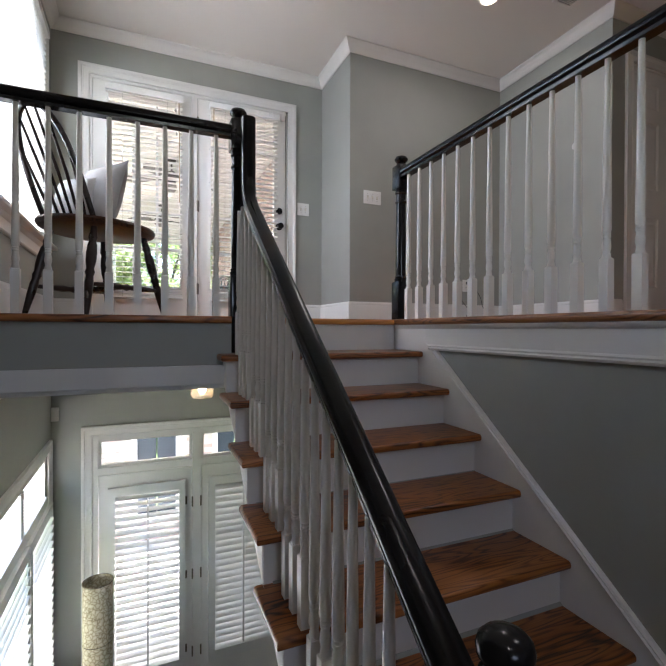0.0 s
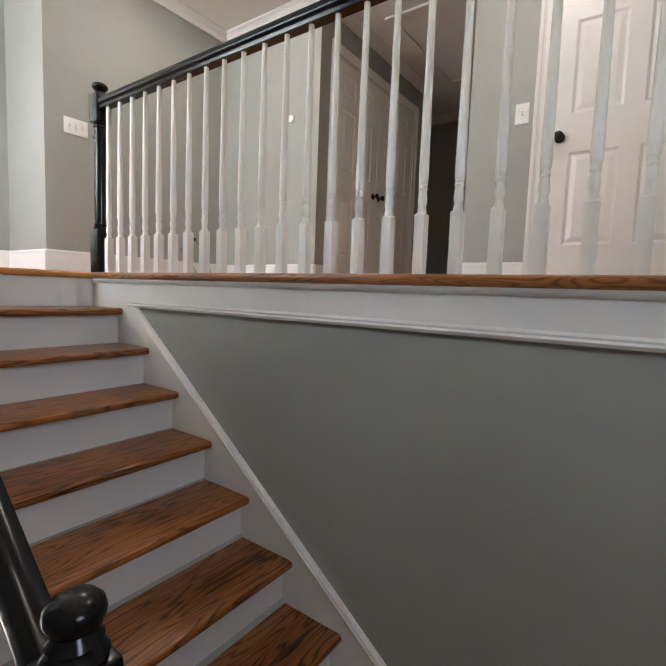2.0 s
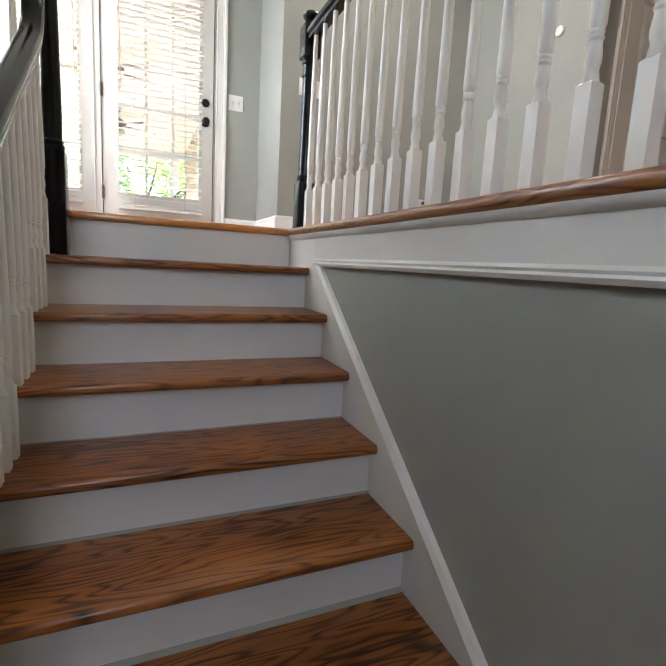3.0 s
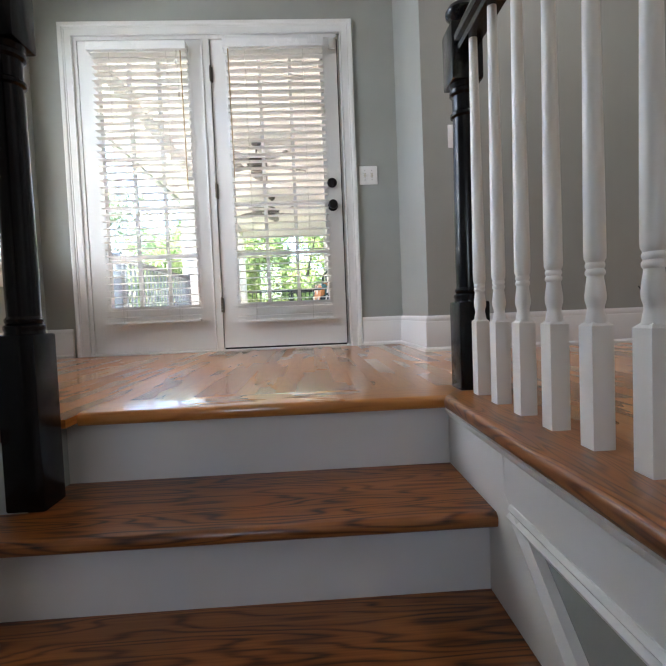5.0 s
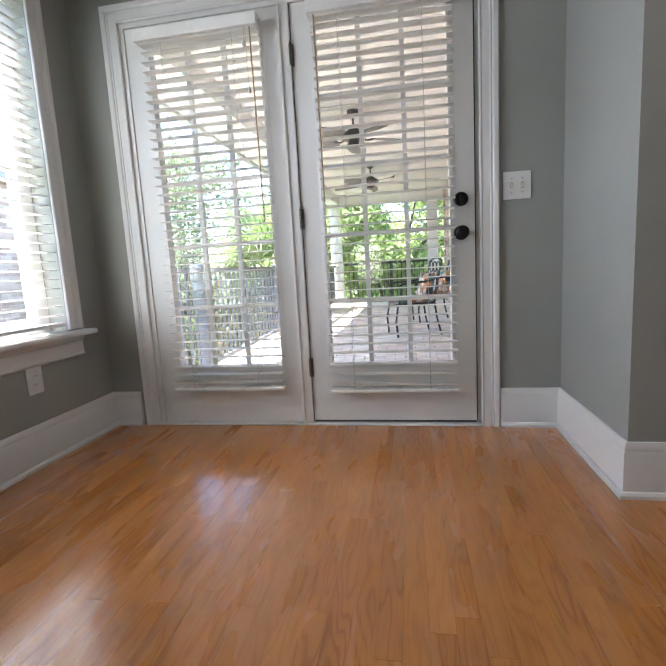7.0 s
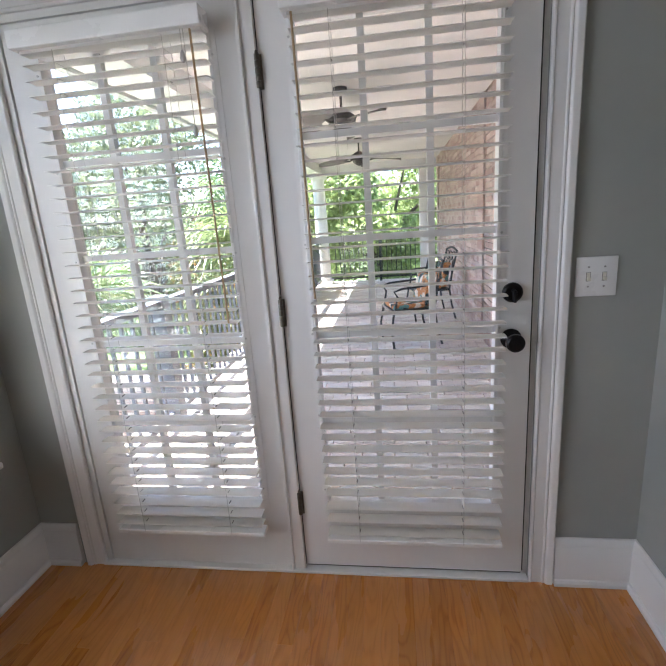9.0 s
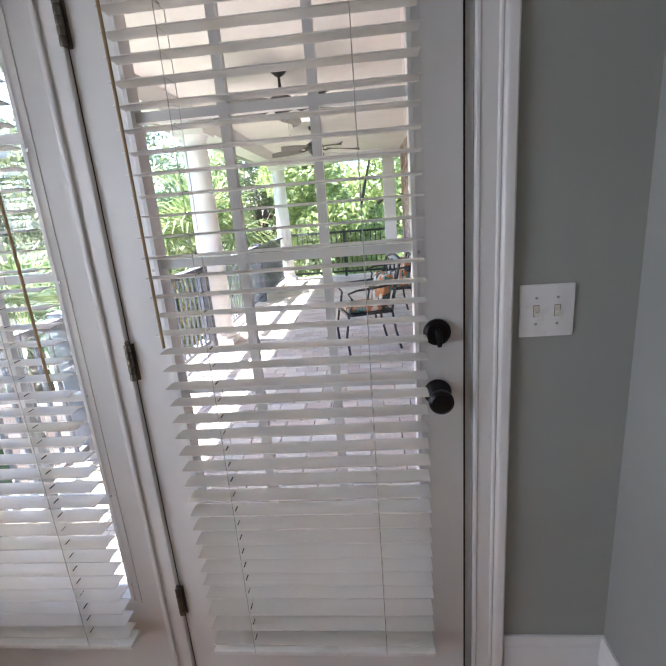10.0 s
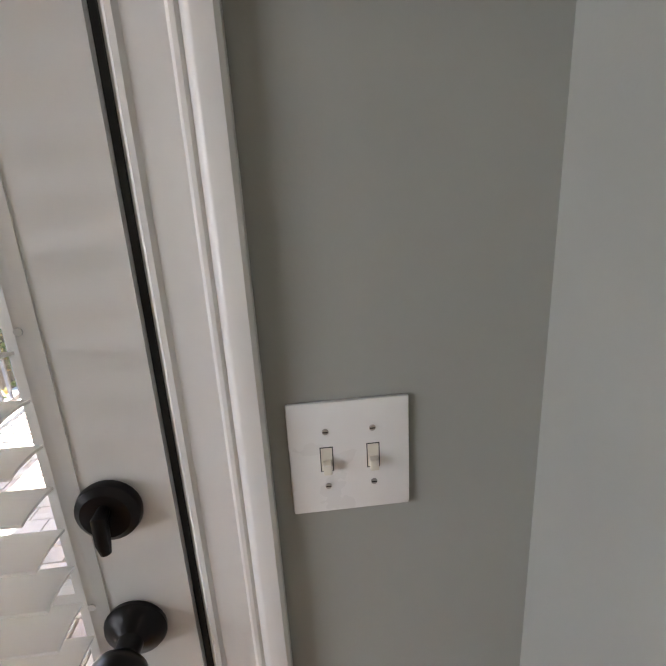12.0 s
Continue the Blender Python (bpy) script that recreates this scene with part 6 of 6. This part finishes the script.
# bright tree behind the far railing
tree("leafy_tree", -1.0, 15.5, GROUND, 7.6, 2.9, 26000, 0.09, M_LEAF, "sunlit bright green tree beyond the porch", 3, 0.25)
tree("leafy_tree", 2.4, 17.0, GROUND, 8.2, 2.9, 20000, 0.095, M_LEAF, "sunlit bright green tree beyond the porch", 5, 0.25)
tree("leafy_tree", -4.4, 18.5, GROUND, 8.8, 2.6, 14000, 0.10, M_LEAFD, "darker tree behind the porch", 8, 0.2)
tree("leafy_tree", 0.9, 20.0, GROUND, 8.0, 3.2, 18000, 0.11, M_LEAF, "sunlit bright green tree beyond the porch", 27, 0.2)
palm(-3.5, 9.4, GROUND, 4.3, 2, 40, 1.7)
palm(-4.6, 12.6, GROUND, 5.4, 6, 40, 1.8)
palm(-5.6, 7.2, GROUND, 3.4, 9, 34, 1.6)
tree("garden_tree", -8.2, 14.0, GROUND, 8.2, 3.0, 9000, 0.11, M_LEAFD, "dark tree with gaps against the sky", 12, 0.3)
tree("garden_tree", -13.0, 20.0, GROUND, 9.5, 3.6, 9000, 0.15, M_LEAFD, "green tree across the garden", 14, 0.25)
tree("garden_tree", -19.0, 24.0, GROUND, 9.0, 4.0, 8000, 0.17, M_LEAFD, "dark green tree across the garden", 16, 0.25)
shrubs("shrub_bed", "dense dry green and rust coloured shrubs below the porch", [(-4.3, 6.2, GROUND, 1.0, 1.4), (-4.6, 8.6, GROUND, 1.1, 2.2), (-4.2, 11.0, GROUND, 1.0, 4.6), (-5.4, 11.6, GROUND, 1.2, 4.9), (-6.6, 13.0, GROUND, 1.4, 4.9)], 16000, 0.075, M_SHRUB, 21)
shrubs("shrub_bed", "green shrubs beyond the far railing", [(-2.2, 13.2, GROUND, 1.2, 3.8), (-0.4, 12.9, GROUND, 1.1, 3.6), (1.2, 13.3, GROUND, 1.2, 3.7)], 9000, 0.085, M_LEAF, 23)
rng = np.random.default_rng(31)
clumps = []
for k in range(130):
    a = radians(rng.uniform(-75, 80))
    d = rng.uniform(40, 75)
    h = rng.uniform(3.0, 6.5)
    clumps.append((d * math.sin(-a), d * math.cos(a), GROUND + h * 0.8, 3.6, 3.6, h))
ob = new("far_woods", leaf_mesh("far_woods", clumps, 42000, 0.42, M_LEAFD, rng))
tagged(ob, "distant dark green woods", "woods", "", "stuff")

# ---- bricks and pavers, nearest first ----
BL, BH, BJ = 0.194, 0.057, 0.010


def brick_me():
    bm = boxed(0, 0.02, 0, BL, 0, BH)
    bmesh.ops.bevel(bm, geom=[e for e in bm.edges if all(v.co.x < 1e-6 for v in e.verts)], offset=0.003, segments=1, affect="EDGES")
    return mesh_of("brick", bm, M_BRICK)


one = brick_me()
rnd = random.Random(9)
placed = 0
joined = bmesh.new()
row = 0
z = PF - 0.02
while z < 2.5:
    y = 2.1 - (BL + BJ) / 2 * (row % 2)
    while y < 10.95:
        x = 0.45 + rnd.uniform(0, 0.004)
        if 4.6 < y < 6.2 and placed < 290:
            ob = new("brick", one)
            hang(ob, bw)
            ob.location = (x, y, z)
            placed += 1
        else:
            box(joined, x, x + 0.02, y, y + BL, z, z + BH)
        y += BL + BJ
    z += BH + BJ
    row += 1
for y in (5.62, 10.62):
    for k in range(13):
        z = PF + 0.02 + 0.2 * k
        box(joined, 0.428, 0.449, y, y + (0.3 if k % 2 else 0.2), z, z + 0.19, bevel=0.004)
me = bpy.data.meshes.new("brick_courses")
joined.to_mesh(me)
joined.free()
me.materials.append(M_BRICKS)
ob = new("brick_courses", me)
hang(ob, bw)
tagged(ob, kind="stuff")
joined = bmesh.new()
row = 0
z = LOW - 0.05
while z < -0.45:
    x = -4.5 - (BL + BJ) / 2 * (row % 2)
    while x < 2.1:
        if not any(w0 - 0.07 - BL < x < w0 + 0.63 and -3.0 - BH < z < -1.1 for w0 in (-1.45, -0.25)):
            box(joined, x, x + BL, 5.184 + rnd.uniform(0, 0.004), 5.21, z, z + BH)
        x += BL + BJ
    z += BH + BJ
    row += 1
me = bpy.data.meshes.new("brick_courses")
joined.to_mesh(me)
joined.free()
me.materials.append(M_BRICKS)
ob = new("brick_courses", me)
hang(ob, low_wall)
tagged(ob, kind="stuff")

joined_v, joined_f = [], []
z, row = GROUND, 0
while z < 3.3:
    y = -9.0 + 0.15 * (row % 2)
    while y < 12.1:
        if not any(y0 - 0.3 < y < y1 and z0 - 0.08 < z < z1 for y0, y1, z0, z1 in HOLES):
            x, L, H = -9.985 + rnd.uniform(0, 0.004), 0.285, 0.085
            k = len(joined_v)
            joined_v += [(x, y, z), (x, y + L, z), (x, y + L, z + H), (x, y, z + H), (x - 0.015, y, z), (x - 0.015, y + L, z), (x - 0.015, y + L, z + H), (x - 0.015, y, z + H)]
            joined_f += [(k, k + 1, k + 2, k + 3), (k + 3, k + 2, k + 6, k + 7), (k, k + 3, k + 7, k + 4), (k + 1, k + 5, k + 6, k + 2), (k, k + 4, k + 5, k + 1)]
        y += 0.3
    z += 0.1
    row += 1
me = bpy.data.meshes.new("brick_courses")
me.from_pydata(joined_v, [], joined_f)
me.materials.append(M_BRICKS)
ob = new("brick_courses", me)
hang(ob, nh)
tagged(ob, kind="stuff")

paving = thing("porch_paving", (-0.9, 5.0, PF), "pale mottled brick pavers on the porch", "floor", kind="structure")
PL, PW, PJ = 0.198, 0.098, 0.006
bm = boxed(0, PL, 0, PW, -0.045, 0.0)
bmesh.ops.bevel(bm, geom=[e for e in bm.edges if all(v.co.z > -1e-6 for v in e.verts)], offset=0.004, segments=1, affect="EDGES")
paver_mesh = mesh_of("paver", bm, M_PAVER)
joined = bmesh.new()
placed, row, y = 0, 0, 2.10
while y < 11.2:
    x = -2.40 - (PL + PJ) / 2 * (row % 2)
    while x < 0.45:
        zz = PF + rnd.uniform(-0.003, 0.001)
        if y < 5.2 and -1.25 < x < 0.4 and placed < 290:
            ob = new("paver", paver_mesh)
            hang(ob, paving)
            ob.location = (x, y, zz)
            placed += 1
        else:
            box(joined, x, x + PL, y, y + PW, zz - 0.045, zz)
        x += PL + PJ
    y += PW + PJ
    row += 1
me = bpy.data.meshes.new("paver_field")
joined.to_mesh(me)
joined.free()
me.materials.append(M_PAVERS)
ob = new("paver_field", me)
hang(ob, paving)
tagged(ob, kind="stuff")
